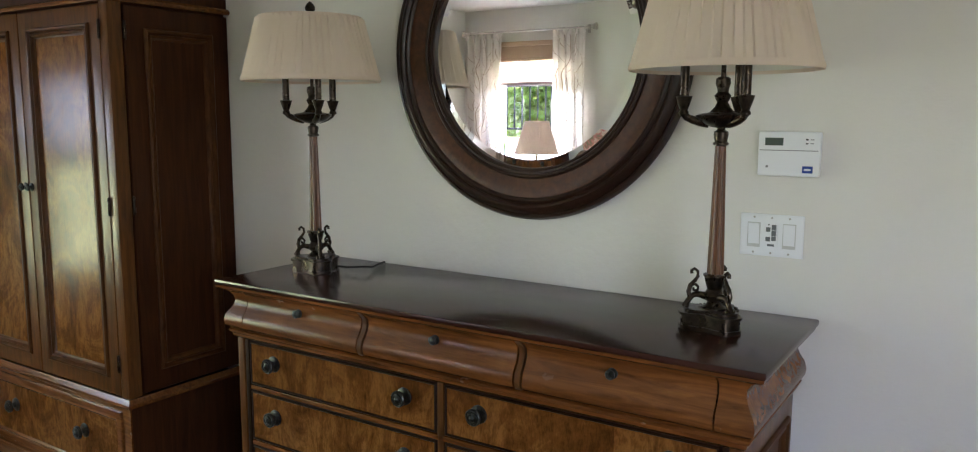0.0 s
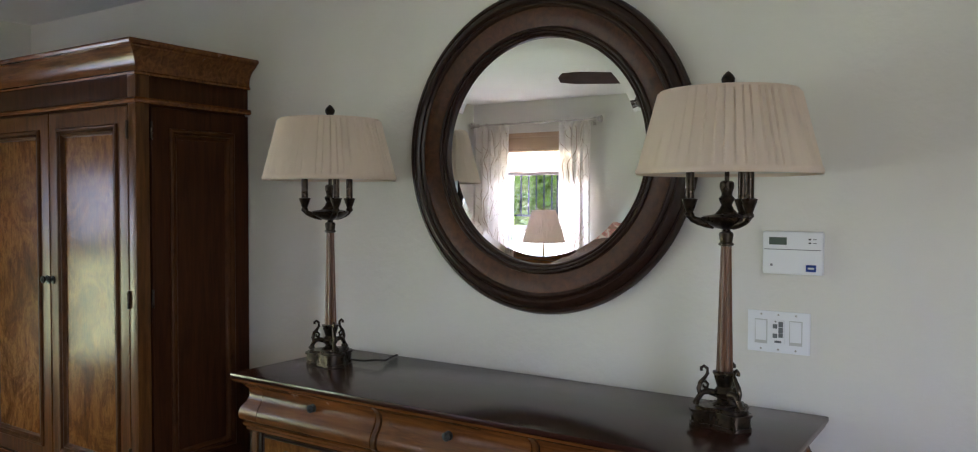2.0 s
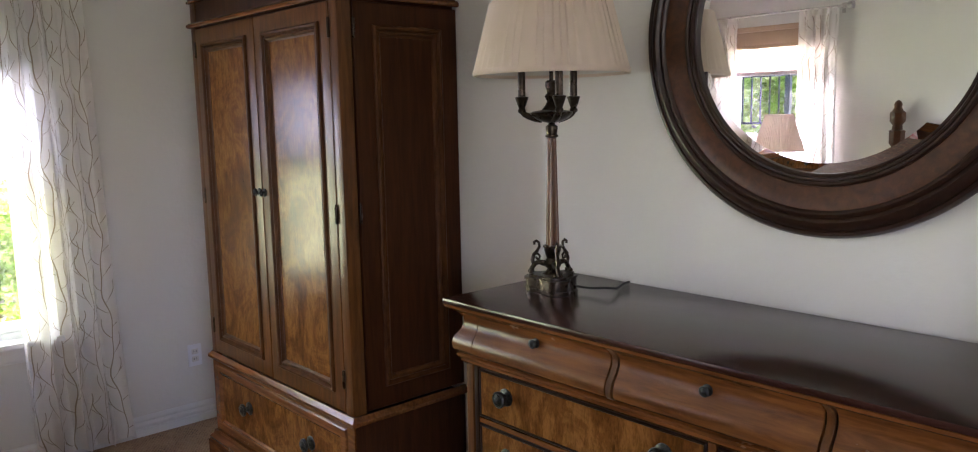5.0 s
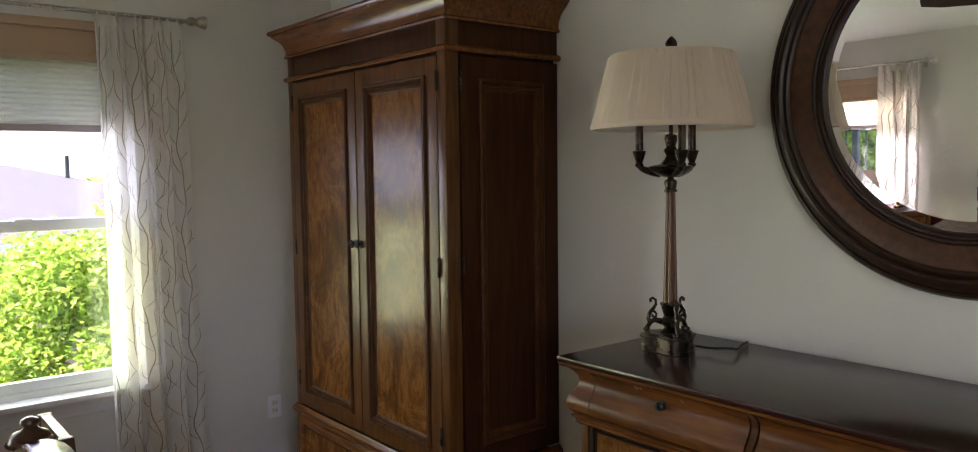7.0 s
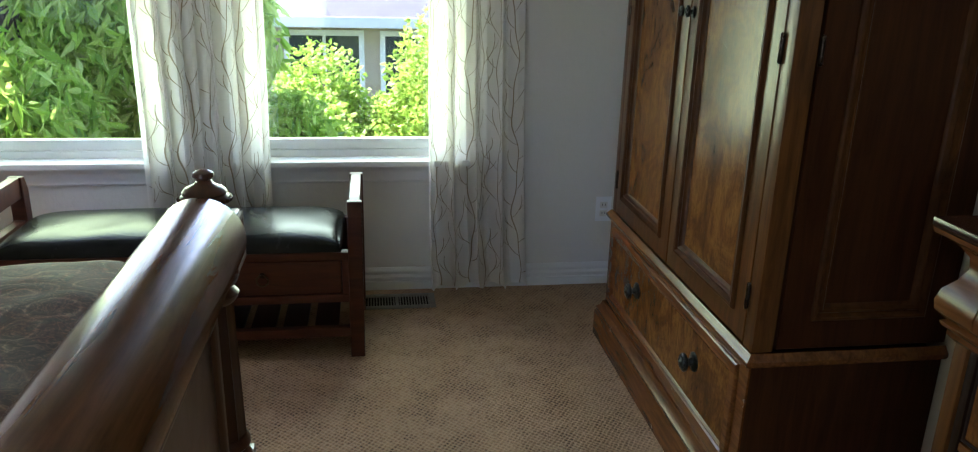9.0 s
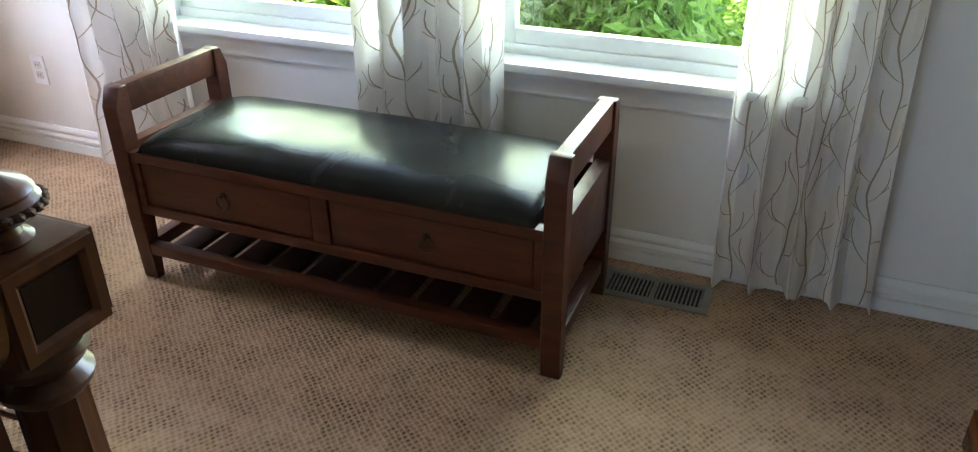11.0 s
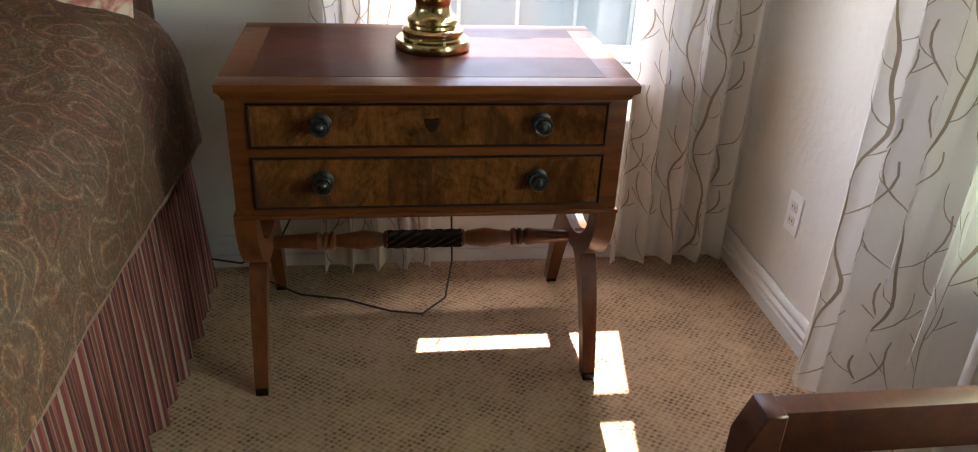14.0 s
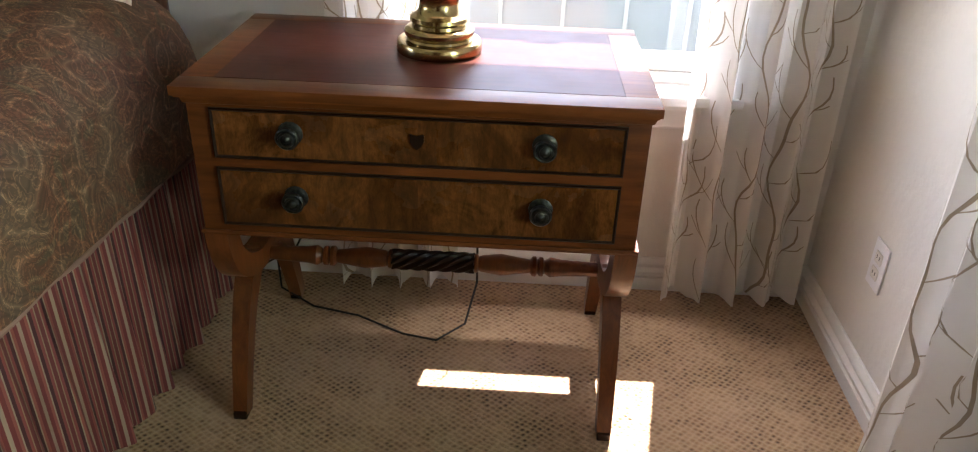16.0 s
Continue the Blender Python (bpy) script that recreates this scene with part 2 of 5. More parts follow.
bump(nt_, b_, blend(nt_, g_, noise_tex(nt_, v_, 5, 2, 0.4), 0.5), 0.05, 0.002)

# loop-pile carpet in a diagonal basket of small knots
CARPET, nt_, b_ = material("loop_carpet", 0.95)
v_ = coords(nt_, (1, 1, 0))
vo_ = nt_.nodes.new("ShaderNodeTexVoronoi")
vo_.inputs["Scale"].default_value, vo_.inputs["Randomness"].default_value = 74, 0.25
wob_ = nt_.nodes.new("ShaderNodeTexNoise")
wob_.inputs["Scale"].default_value = 9
nt_.links.new(v_, wob_.inputs["Vector"])
mp_ = coords(nt_, (0.95, 1.08, 0), (0, 0, radians(38)))
vec_ = blend(nt_, mp_, wob_.outputs["Color"], 0.012)
nt_.links.new(vec_, vo_.inputs["Vector"])
pit_ = ramp(nt_, vo_.outputs["Distance"], [(0.13, (0.06, 0.028, 0.012)), (0.36, (0.40, 0.25, 0.14)), (0.7, (0.58, 0.395, 0.24))])
fib_ = noise_tex(nt_, v_, 420, 3, 0.7)
pit_ = blend(nt_, pit_, ramp(nt_, fib_, [(0.3, (0.7, 0.68, 0.66)), (0.7, (1.05, 1.05, 1.05))]), 0.75, "MULTIPLY")
big_ = ramp(nt_, noise_tex(nt_, v_, 2.2, 4), [(0.3, (0.86, 0.84, 0.82)), (0.7, (1.0, 1.0, 1.0))])
nt_.links.new(blend(nt_, pit_, big_, 1.0, "MULTIPLY"), b_.inputs["Base Color"])
b_.inputs["Sheen Weight"].default_value = 0.08
bump(nt_, b_, blend(nt_, vo_.outputs["Distance"], fib_, 0.25), 1.0, 0.012)

# paisley bedspread
SPREAD, nt_, b_ = material("paisley_bedspread", 0.8)
v_ = coords(nt_)
wv_ = nt_.nodes.new("ShaderNodeTexNoise")
wv_.inputs["Scale"].default_value, wv_.inputs["Detail"].default_value = 5, 3
nt_.links.new(v_, wv_.inputs["Vector"])
pv_ = nt_.nodes.new("ShaderNodeTexVoronoi")
pv_.inputs["Scale"].default_value, pv_.inputs["Randomness"].default_value = 9.0, 0.95
nt_.links.new(blend(nt_, v_, wv_.outputs["Color"], 0.15), pv_.inputs["Vector"])
ring_ = nt_.nodes.new("ShaderNodeMath")
ring_.operation = "MULTIPLY"
ring_.inputs[1].default_value = 3.6
nt_.links.new(pv_.outputs["Distance"], ring_.inputs[0])
sw_ = nt_.nodes.new("ShaderNodeMath")
sw_.operation = "PINGPONG"
sw_.inputs[1].default_value = 0.5
nt_.links.new(ring_.outputs[0], sw_.inputs[0])
lines_ = ramp(nt_, sw_.outputs[0], [(0.0, (0.140, 0.108, 0.076)), (0.07, (0.095, 0.071, 0.049)), (0.2, (0.062, 0.044, 0.030)), (0.42, (0.078, 0.056, 0.038)), (0.5, (0.050, 0.036, 0.025))])
flor_ = ramp(nt_, noise_tex(nt_, v_, 9, 2, 0.5, 1.4), [(0.40, (1.0, 1.0, 1.0)), (0.60, (1.0, 0.66, 0.55)), (0.66, (0.8, 0.86, 0.8))])
curl_ = ramp(nt_, noise_tex(nt_, v_, 24, 4, 0.6, 2.2), [(0.455, (0.75, 0.76, 0.72)), (0.49, (2.3, 2.15, 1.9)), (0.52, (0.8, 0.8, 0.76)), (0.60, (0.8, 0.82, 0.78)), (0.63, (1.7, 1.4, 1.2)), (0.66, (0.9, 0.85, 0.8))])
nt_.links.new(blend(nt_, blend(nt_, blend(nt_, lines_, flor_, 0.9, "MULTIPLY"), curl_, 0.8, "MULTIPLY"), (1.2, 1.0, 0.88), 1.0, "MULTIPLY"), b_.inputs["Base Color"])
bump(nt_, b_, sw_.outputs[0], 0.25, 0.003)

# striped valance of the bed
STRIPE, nt_, b_ = material("striped_bed_skirt", 0.75)
v_ = coords(nt_)
sp_ = nt_.nodes.new("ShaderNodeSeparateXYZ")
nt_.links.new(v_, sp_.inputs[0])
add_ = nt_.nodes.new("ShaderNodeMath")
nt_.links.new(sp_.outputs[0], add_.inputs[0])
nt_.links.new(sp_.outputs[1], add_.inputs[1])
mod_ = nt_.nodes.new("ShaderNodeMath")
mod_.operation = "PINGPONG"
mod_.inputs[1].default_value = 0.050
nt_.links.new(add_.outputs[0], mod_.inputs[0])
sc_ = nt_.nodes.new("ShaderNodeMath")
sc_.operation = "MULTIPLY"
sc_.inputs[1].default_value = 20.0
nt_.links.new(mod_.outputs[0], sc_.inputs[0])
band_ = ramp(nt_, sc_.outputs[0], [(0.0, (0.34, 0.27, 0.20)), (0.10, (0.16, 0.03, 0.03)), (0.32, (0.25, 0.075, 0.06)), (0.46, (0.30, 0.24, 0.17)), (0.53, (0.055, 0.012, 0.016)), (0.70, (0.20, 0.05, 0.045)), (0.84, (0.24, 0.17, 0.11)), (0.90, (0.12, 0.025, 0.025))], "CONSTANT")
nt_.links.new(blend(nt_, band_, (0.78, 0.72, 0.70), 1.0, "MULTIPLY"), b_.inputs["Base Color"])
bump(nt_, b_, noise_tex(nt_, v_, 300, 2), 0.15, 0.002)

PILLOW, nt_, b_ = material("floral_pillow_cloth", 0.85)
v_ = coords(nt_)
nt_.links.new(ramp(nt_, noise_tex(nt_, v_, 14, 3, 0.5, 1.0), [(0.42, (0.62, 0.52, 0.42)), (0.55, (0.50, 0.17, 0.15)), (0.68, (0.18, 0.17, 0.10))]), b_.inputs["Base Color"])

LEAF, nt_, b_ = material("leaf", 0.5)
oi_ = nt_.nodes.new("ShaderNodeNewGeometry")
lc_ = ramp(nt_, oi_.outputs["Random Per Island"], [(0.0, (0.15, 0.26, 0.025)), (0.45, (0.29, 0.43, 0.045)), (0.8, (0.40, 0.52, 0.085)), (1.0, (0.48, 0.56, 0.16))])
nt_.links.new(lc_, b_.inputs["Base Color"])
tr_ = nt_.nodes.new("ShaderNodeBsdfTranslucent")
mx_ = nt_.nodes.new("ShaderNodeMixShader")
mx_.inputs[0].default_value = 0.62
nt_.links.new(lc_, tr_.inputs[0])
nt_.links.new(b_.outputs[0], mx_.inputs[1])
nt_.links.new(tr_.outputs[0], mx_.inputs[2])
nt_.links.new(mx_.outputs[0], nt_.nodes["Material Output"].inputs[0])
LEAF_RED = cloth("dry_shrub_leaf", (0.17, 0.11, 0.085), 0.3, 40)
BARK = wood("bark", (0.04, 0.03, 0.022), (0.12, 0.095, 0.07), (8, 8, 1), 0.9, 0.0)
ROOF = paint("roof_shingle", (0.050, 0.046, 0.044), 0.9, 0.6, 14, 0.25)
STUCCO = paint("beige_stucco", (0.34, 0.27, 0.19), 0.9, 0.5, 20)
FASCIA = paint("white_fascia", (0.55, 0.54, 0.52), 0.6)
DARKGLASS = paint("house_window_glass", (0.03, 0.04, 0.045), 0.08)
GRASS = paint("lawn", (0.085, 0.12, 0.035), 0.95, 0.6, 25, 0.4)
FENCE = paint("grey_fence_board", (0.36, 0.37, 0.37), 0.8, 0.3, 20, 0.15)
IRON = paint("black_iron", (0.012, 0.012, 0.012), 0.5)
GLASS, nt_, b_ = material("window_glass", 0.0)
gl_ = nt_.nodes.new("ShaderNodeBsdfTransparent")
gy_ = nt_.nodes.new("ShaderNodeBsdfGlossy")
gy_.inputs["Roughness"].default_value = 0.01
gx_ = nt_.nodes.new("ShaderNodeMixShader")
gx_.inputs[0].default_value = 0.06
nt_.links.new(gl_.outputs[0], gx_.inputs[1])
nt_.links.new(gy_.outputs[0], gx_.inputs[2])
nt_.links.new(gx_.outputs[0], nt_.nodes["Material Output"].inputs[0])


# ---- mesh helpers ----
def box(bm, x0, x1, y0, y1, z0, z1, bevel=0.0):
    m = Matrix.LocRotScale(((x0 + x1) / 2, (y0 + y1) / 2, (z0 + z1) / 2), None, (abs(x1 - x0), abs(y1 - y0), abs(z1 - z0)))
    made = bmesh.ops.create_cube(bm, size=1, matrix=m)["verts"]
    if bevel:
        edges = list({e for v in made for e in v.link_edges})
        bmesh.ops.bevel(bm, geom=edges, offset=bevel, segments=2, affect="EDGES", profile=0.6)
    return bm


def boxed(*a):
    return box(bmesh.new(), *a)


def lathe(bm, prof, seg=24, m=Matrix(), cap=True):
    """Turns (radius, height) pairs round z."""
    rings = []
    for r, z in prof:
        rings.append([bm.verts.new(m @ Vector((r * math.cos(2 * math.pi * i / seg), r * math.sin(2 * math.pi * i / seg), z))) for i in range(seg)])
    for a, b in zip(rings, rings[1:]):
        for i in range(seg):
            f = bm.faces.new((a[i], a[(i + 1) % seg], b[(i + 1) % seg], b[i]))
            f.smooth = True
    if cap:
        bm.faces.new(rings[0][::-1])
        bm.faces.new(rings[-1])
    return bm


def prism(bm, outline, depth, m=Matrix()):
    """Extrudes a closed xy outline along z, then places it by m."""
    a = [bm.verts.new(m @ Vector((x, y, 0))) for x, y in outline]
    b = [bm.verts.new(m @ Vector((x, y, depth))) for x, y in outline]
    n = len(a)
    bm.faces.new(a[::-1])
    bm.faces.new(b)
    for i in range(n):
        bm.faces.new((a[i], a[(i + 1) % n], b[(i + 1) % n], b[i]))
    bmesh.ops.recalc_face_normals(bm, faces=bm.faces[:])
    return bm


def moulding(bm, path, prof, closed=False):
    """Runs a (out, height) profile along an xy path with mitred corners; out is to the right of the way."""
    n = len(path)
    rows = []
    for i, p in enumerate(path):
        p = Vector(p)
        prev = Vector(path[i - 1]) if (i or closed) else None
        nxt = Vector(path[(i + 1) % n]) if (i < n - 1 or closed) else None
        d1 = (p - prev).normalized() if prev is not None else (nxt - p).normalized()
        d2 = (nxt - p).normalized() if nxt is not None else d1
        n1, n2 = Vector((d1.y, -d1.x)), Vector((d2.y, -d2.x))
        k = (n1 + n2) / max(0.2, 1 + n1.dot(n2))
        rows.append([bm.verts.new((p.x + k.x * o, p.y + k.y * o, z)) for o, z in prof])
    pairs = list(zip(rows, rows[1:])) + ([(rows[-1], rows[0])] if closed else [])
    for a, b in pairs:
        for j in range(len(prof) - 1):
            bm.faces.new((a[j], b[j], b[j + 1], a[j + 1]))
    if not closed:
        bm.faces.new(rows[0])
        bm.faces.new(rows[-1][::-1])
    bmesh.ops.recalc_face_normals(bm, faces=bm.faces[:])
    return bm


def tube(bm, pts, radius, seg=8):
    pts = [Vector(p) for p in pts]
    rings = []
    for i, p in enumerate(pts):
        d = (pts[min(i + 1, len(pts) - 1)] - pts[max(i - 1, 0)]).normalized()
        u = d.cross(Vector((0.31, 0.2, 0.93))).normalized()
        w = d.cross(u)
        r = radius[i] if isinstance(radius, (list, tuple)) else radius
        rings.append([bm.verts.new(p + r * (math.cos(2 * math.pi * k / seg) * u + math.sin(2 * math.pi * k / seg) * w)) for k in range(seg)])
    for a, b in zip(rings, rings[1:]):
        for k in range(seg):
            bm.faces.new((a[k], a[(k + 1) % seg], b[(k + 1) % seg], b[k])).smooth = True
    bm.faces.new(rings[0][::-1])
    bm.faces.new(rings[-1])
    return bm


def sheet(bm, fn, nu, nv, smooth=True):
    vs = [[bm.verts.new(fn(i / nu, j / nv)) for j in range(nv + 1)] for i in range(nu + 1)]
    for i in range(nu):
        for j in range(nv):
            f = bm.faces.new((vs[i][j], vs[i + 1][j], vs[i + 1][j + 1], vs[i][j + 1]))
            f.smooth = smooth
    return bm


def part(name, bm, mat, parent=None, label=""):
    me = bpy.data.meshes.new(name)
    bm.to_mesh(me)
    bm.free()
    me.set_sharp_from_angle(angle=radians(38))
    me.materials.append(mat)
    ob = new(name, me)
    if parent is not None:
        ob.parent = parent
    if label:
        ob["label"] = label
    return ob


def thing(name, at, label, category, group="", turn=0.0, kind=""):
    ob = new(name)
    ob.empty_display_size = 0.05
    ob.matrix_world = pose(*at, 0, 0, turn)
    return tagged(ob, label, category, group, kind)


def structure(name, bm, mat, label, category):
    return tagged(part(name, bm, mat), label, category, "", "structure")


# ---- the room ----
def wall_with_openings(bm, axis, face, back, a0, a1, holes):
    """A wall along one axis between a0 and a1, from the floor to the top, with (from, to, bottom, top) holes."""
    def put(p, q, z0, z1):
        if axis == "y":
            box(bm, back, face, p, q, z0, z1)
        else:
            box(bm, p, q, back, face, z0, z1)
    at = a0
    for p, q, z0, z1 in holes:
        put(at, p, -0.1, TOP)
        put(p, q, -0.1, z0)
        put(p, q, z1, TOP)
        at = q
    put(at, a1, -0.1, TOP)
    return bm


Z0, Z1 = 0.60, 2.14
WINDOWS_W = [(-0.745, 0.19), (0.46, 1.395)]
WINDOW_S = (-4.217, -3.283)
structure("floor", boxed(WEST - 0.2, EAST + 0.2, SOUTH - 0.2, NORTH + 0.2, -0.12, 0.0), CARPET, "tan loop-pile carpet with a small basket texture", "carpet")
structure("ceiling", boxed(WEST - 0.2, EAST + 0.2, SOUTH - 0.2, NORTH + 0.2, TOP, TOP + 0.15), CEIL, "plain white painted bedroom ceiling", "ceiling")
# unseen overhang, added and sized so its shade trims the sun patches
EAVE = boxed(WEST - 0.62, EAST + 0.6, SOUTH - 0.62, SOUTH - 0.2, 2.53, 2.62)
box(EAVE, WEST - 0.62, WEST - 0.2, SOUTH - 0.2, NORTH + 0.2, 2.53, 2.62)
structure("eave", EAVE, TRIM, "white painted roof overhang, unseen, added to shade the windows from the sun", "eave")
structure("wall_north", boxed(WEST - 0.2, EAST + 0.2, NORTH, NORTH + 0.2, -0.1, TOP), WALL, "off-white wall with a fine orange-peel texture", "wall")
# the east opening is made up, only to hold the fill lamp
structure("wall_east", wall_with_openings(bmesh.new(), "y", EAST, EAST + 0.2, SOUTH - 0.2, NORTH, [(-1.1, 0.5, 0.65, 2.05)]), WALL, "off-white painted bedroom wall with an unseen opening added for fill light", "wall")
structure("wall_west", wall_with_openings(bmesh.new(), "y", WEST, WEST - 0.2, SOUTH, NORTH, [(a, b, Z0, Z1) for a, b in WINDOWS_W]), WALL, "off-white textured wall with two tall windows", "wall")
structure("wall_south", wall_with_openings(bmesh.new(), "x", SOUTH, SOUTH - 0.2, WEST - 0.2, EAST, [(*WINDOW_S, Z0, Z1)]), WALL, "off-white textured wall with one tall window", "wall")
BASE = [(0, 0.001), (0.017, 0.001), (0.017, 0.040), (0.010, 0.043), (0.010, 0.047), (0.017, 0.052), (0.018, 0.062), (0.012, 0.068), (0.008, 0.072), (0.008, 0.077), (0.014, 0.082), (0.014, 0.092), (0.006, 0.104), (0, 0.104)]
structure("baseboard", moulding(bmesh.new(), [(EAST, SOUTH), (EAST, NORTH), (WEST, NORTH), (WEST, SOUTH), (EAST, SOUTH)][::-1], [(o + 0.001, z) for o, z in BASE]), TRIM, "white painted baseboard with stepped moulding", "baseboard")


def window(name, width, m, label):
    """A double-hung window in local axes: x along the wall, y into the room, the wall's face at y = 0."""
    w = thing(name, (0, 0, 0), label, "window", "", 0, "structure")
    w.matrix_world = m
    h = width / 2
    bm = bmesh.new()
    for s in (-1, 1):
        box(bm, s * h, s * (h - 0.035), -0.17, -0.004, Z0, Z1)
    box(bm, -h + 0.035, h - 0.035, -0.17, -0.004, Z1 - 0.035, Z1)
    box(bm, -h + 0.035, h - 0.035, -0.17, -0.055, Z0, Z0 + 0.03)
    part("window_frame", bm, VINYL, w)
    mid = 1.35
    for nm, z0, z1, y in (("lower_sash", Z0 + 0.03, mid + 0.035, -0.085), ("upper_sash", mid - 0.02, Z1 - 0.035, -0.125)):
        bm = bmesh.new()
        a, b = -h + 0.036, h - 0.036
        box(bm, a, a + 0.055, y - 0.018, y + 0.018, z0, z1, 0.003)
        box(bm, b - 0.055, b, y - 0.018, y + 0.018, z0, z1, 0.003)
        box(bm, a + 0.055, b - 0.055, y - 0.018, y + 0.018, z0, z0 + 0.045, 0.003)
        box(bm, a + 0.055, b - 0.055, y - 0.018, y + 0.018, z1 - 0.05, z1, 0.003)
        sash = part(nm, bm, VINYL, w)
        pane = part("pane", boxed(a + 0.055, b - 0.055, y - 0.003, y + 0.003, z0 + 0.045, z1 - 0.05), GLASS, sash)
        pane.visible_shadow = False
        if nm == "lower_sash":
            part("sash_lock", boxed(-0.035, 0.035, y + 0.018, y + 0.034, z1 - 0.012, z1 + 0.006, 0.004), VINYL, sash)
    bm = bmesh.new()
    box(bm, -h - 0.05, h + 0.05, -0.052, 0.055, Z0 - 0.024, Z0 + 0.002, 0.006)
    part("window_sill", bm, TRIM, w)
    ap = [(0.001, Z0 - 0.10), (0.010, Z0 - 0.10), (0.014, Z0 - 0.092), (0.012, Z0 - 0.084), (0.018, Z0 - 0.07), (0.018, Z0 - 0.05), (0.024, Z0 - 0.042), (0.034, Z0 - 0.025), (0.001, Z0 - 0.025)]
    part("window_apron", moulding(bmesh.new(), [(h + 0.035, 0), (-h - 0.035, 0)], ap), TRIM, w)
    return w


# local x along the wall, local y into the room
def wall_pose(side, c):
    return pose(WEST, c, 0, 0, 0, -90) if side == "w" else pose(c, SOUTH, 0, 0, 0, 0)


WIN = [("w", 0.9275, 0.935), ("w", -0.2775, 0.935), ("s", -3.75, 0.935)]
for i, (side, c, wd) in enumerate(WIN):
    window("window_%d" % (i + 1), wd, wall_pose(side, c), "white vinyl double-hung window with a moulded sill")


def blind(side, c, wd, low=1.80, group="cellular blinds"):
    b = thing("cellular_shade", (0, 0, 0), "cream pleated cellular shade half raised under a tan valance", "window shade", group)
    b.matrix_world = wall_pose(side, c)
    h = wd / 2 - 0.04
    n = 13
    high = Z1 - 0.04

    def fold(y, sgn):
        def fn(u, v):
            k = v * n
            return Vector((-h + 2 * h * u, y + sgn * 0.011 * (1 - abs(2 * (k % 1) - 1)), low + (high - low) * v))
        return fn
    bm = sheet(bmesh.new(), fold(-0.035, 1), 1, n * 2, False)
    sheet(bm, fold(-0.04, -1), 1, n * 2, False)
    part("pleated_cloth", bm, BLIND, b)
    part("bottom_rail", boxed(-h, h, -0.052, -0.022, low - 0.032, low, 0.004), paint("rail_mauve", (0.42, 0.36, 0.36), 0.4), b)
    bm = bmesh.new()
    box(bm, -wd / 2 - 0.03, wd / 2 + 0.03, 0.002, 0.03, 2.075, 2.105, 0.004)
    box(bm, -wd / 2 - 0.03, wd / 2 + 0.03, 0.002, 0.022, 2.105, 2.21, 0.003)
    box(bm, -wd / 2 - 0.04, wd / 2 + 0.04, 0.002, 0.045, 2.21, 2.25, 0.006)
    part("valance", bm, VALANCE, b, "tan wooden valance")


for w_, low_ in zip(WIN, (1.80, 1.80, 1.89)):
    blind(*w_, low_)


def twigs(rnd, width, height):
    """Wavy upright stems with upswept side twigs on a flat cloth, as lists of (across, up, half width) points."""
    out = []
    n = max(2, round(width / 0.105))
    for i in range(n):
        x0 = (i + 0.5) * width / n + rnd.uniform(-0.012, 0.012)
        ph, amp = rnd.uniform(0, 6.3), rnd.uniform(0.012, 0.020)

        def at(z):
            return x0 + amp * math.sin(z * 14 + ph) + 0.005 * math.sin(z * 33 + ph)
        out.append([(at(0.03 * k), 0.03 * k, 0.0023) for k in range(int(height / 0.03) + 1)])
        z = rnd.uniform(0.0, 0.06)
        side = rnd.choice((-1, 1))
        while z < height - 0.12:
            ln, lean = rnd.uniform(0.08, 0.15), rnd.uniform(0.30, 0.48)
            tw = [(at(z) + side * lean * ln * math.sin(1.9 * k / 6), z + ln * (k / 6) ** 1.25, 0.0021 * (1 - 0.45 * k / 6)) for k in range(7)]
            out.append(tw)
            if rnd.random() < 0.7:
                px, pz, _w = tw[rnd.choice((2, 3))]
                l2 = rnd.uniform(0.03, 0.06)
                out.append([(px + side * l2 * 0.7 * q, pz + l2 * q * (0.5 + 0.5 * q), 0.0017 * (1 - 0.4 * q)) for q in (0, 0.33, 0.66, 1)])
            side = -side
            z += rnd.uniform(0.055, 0.085)
    return out


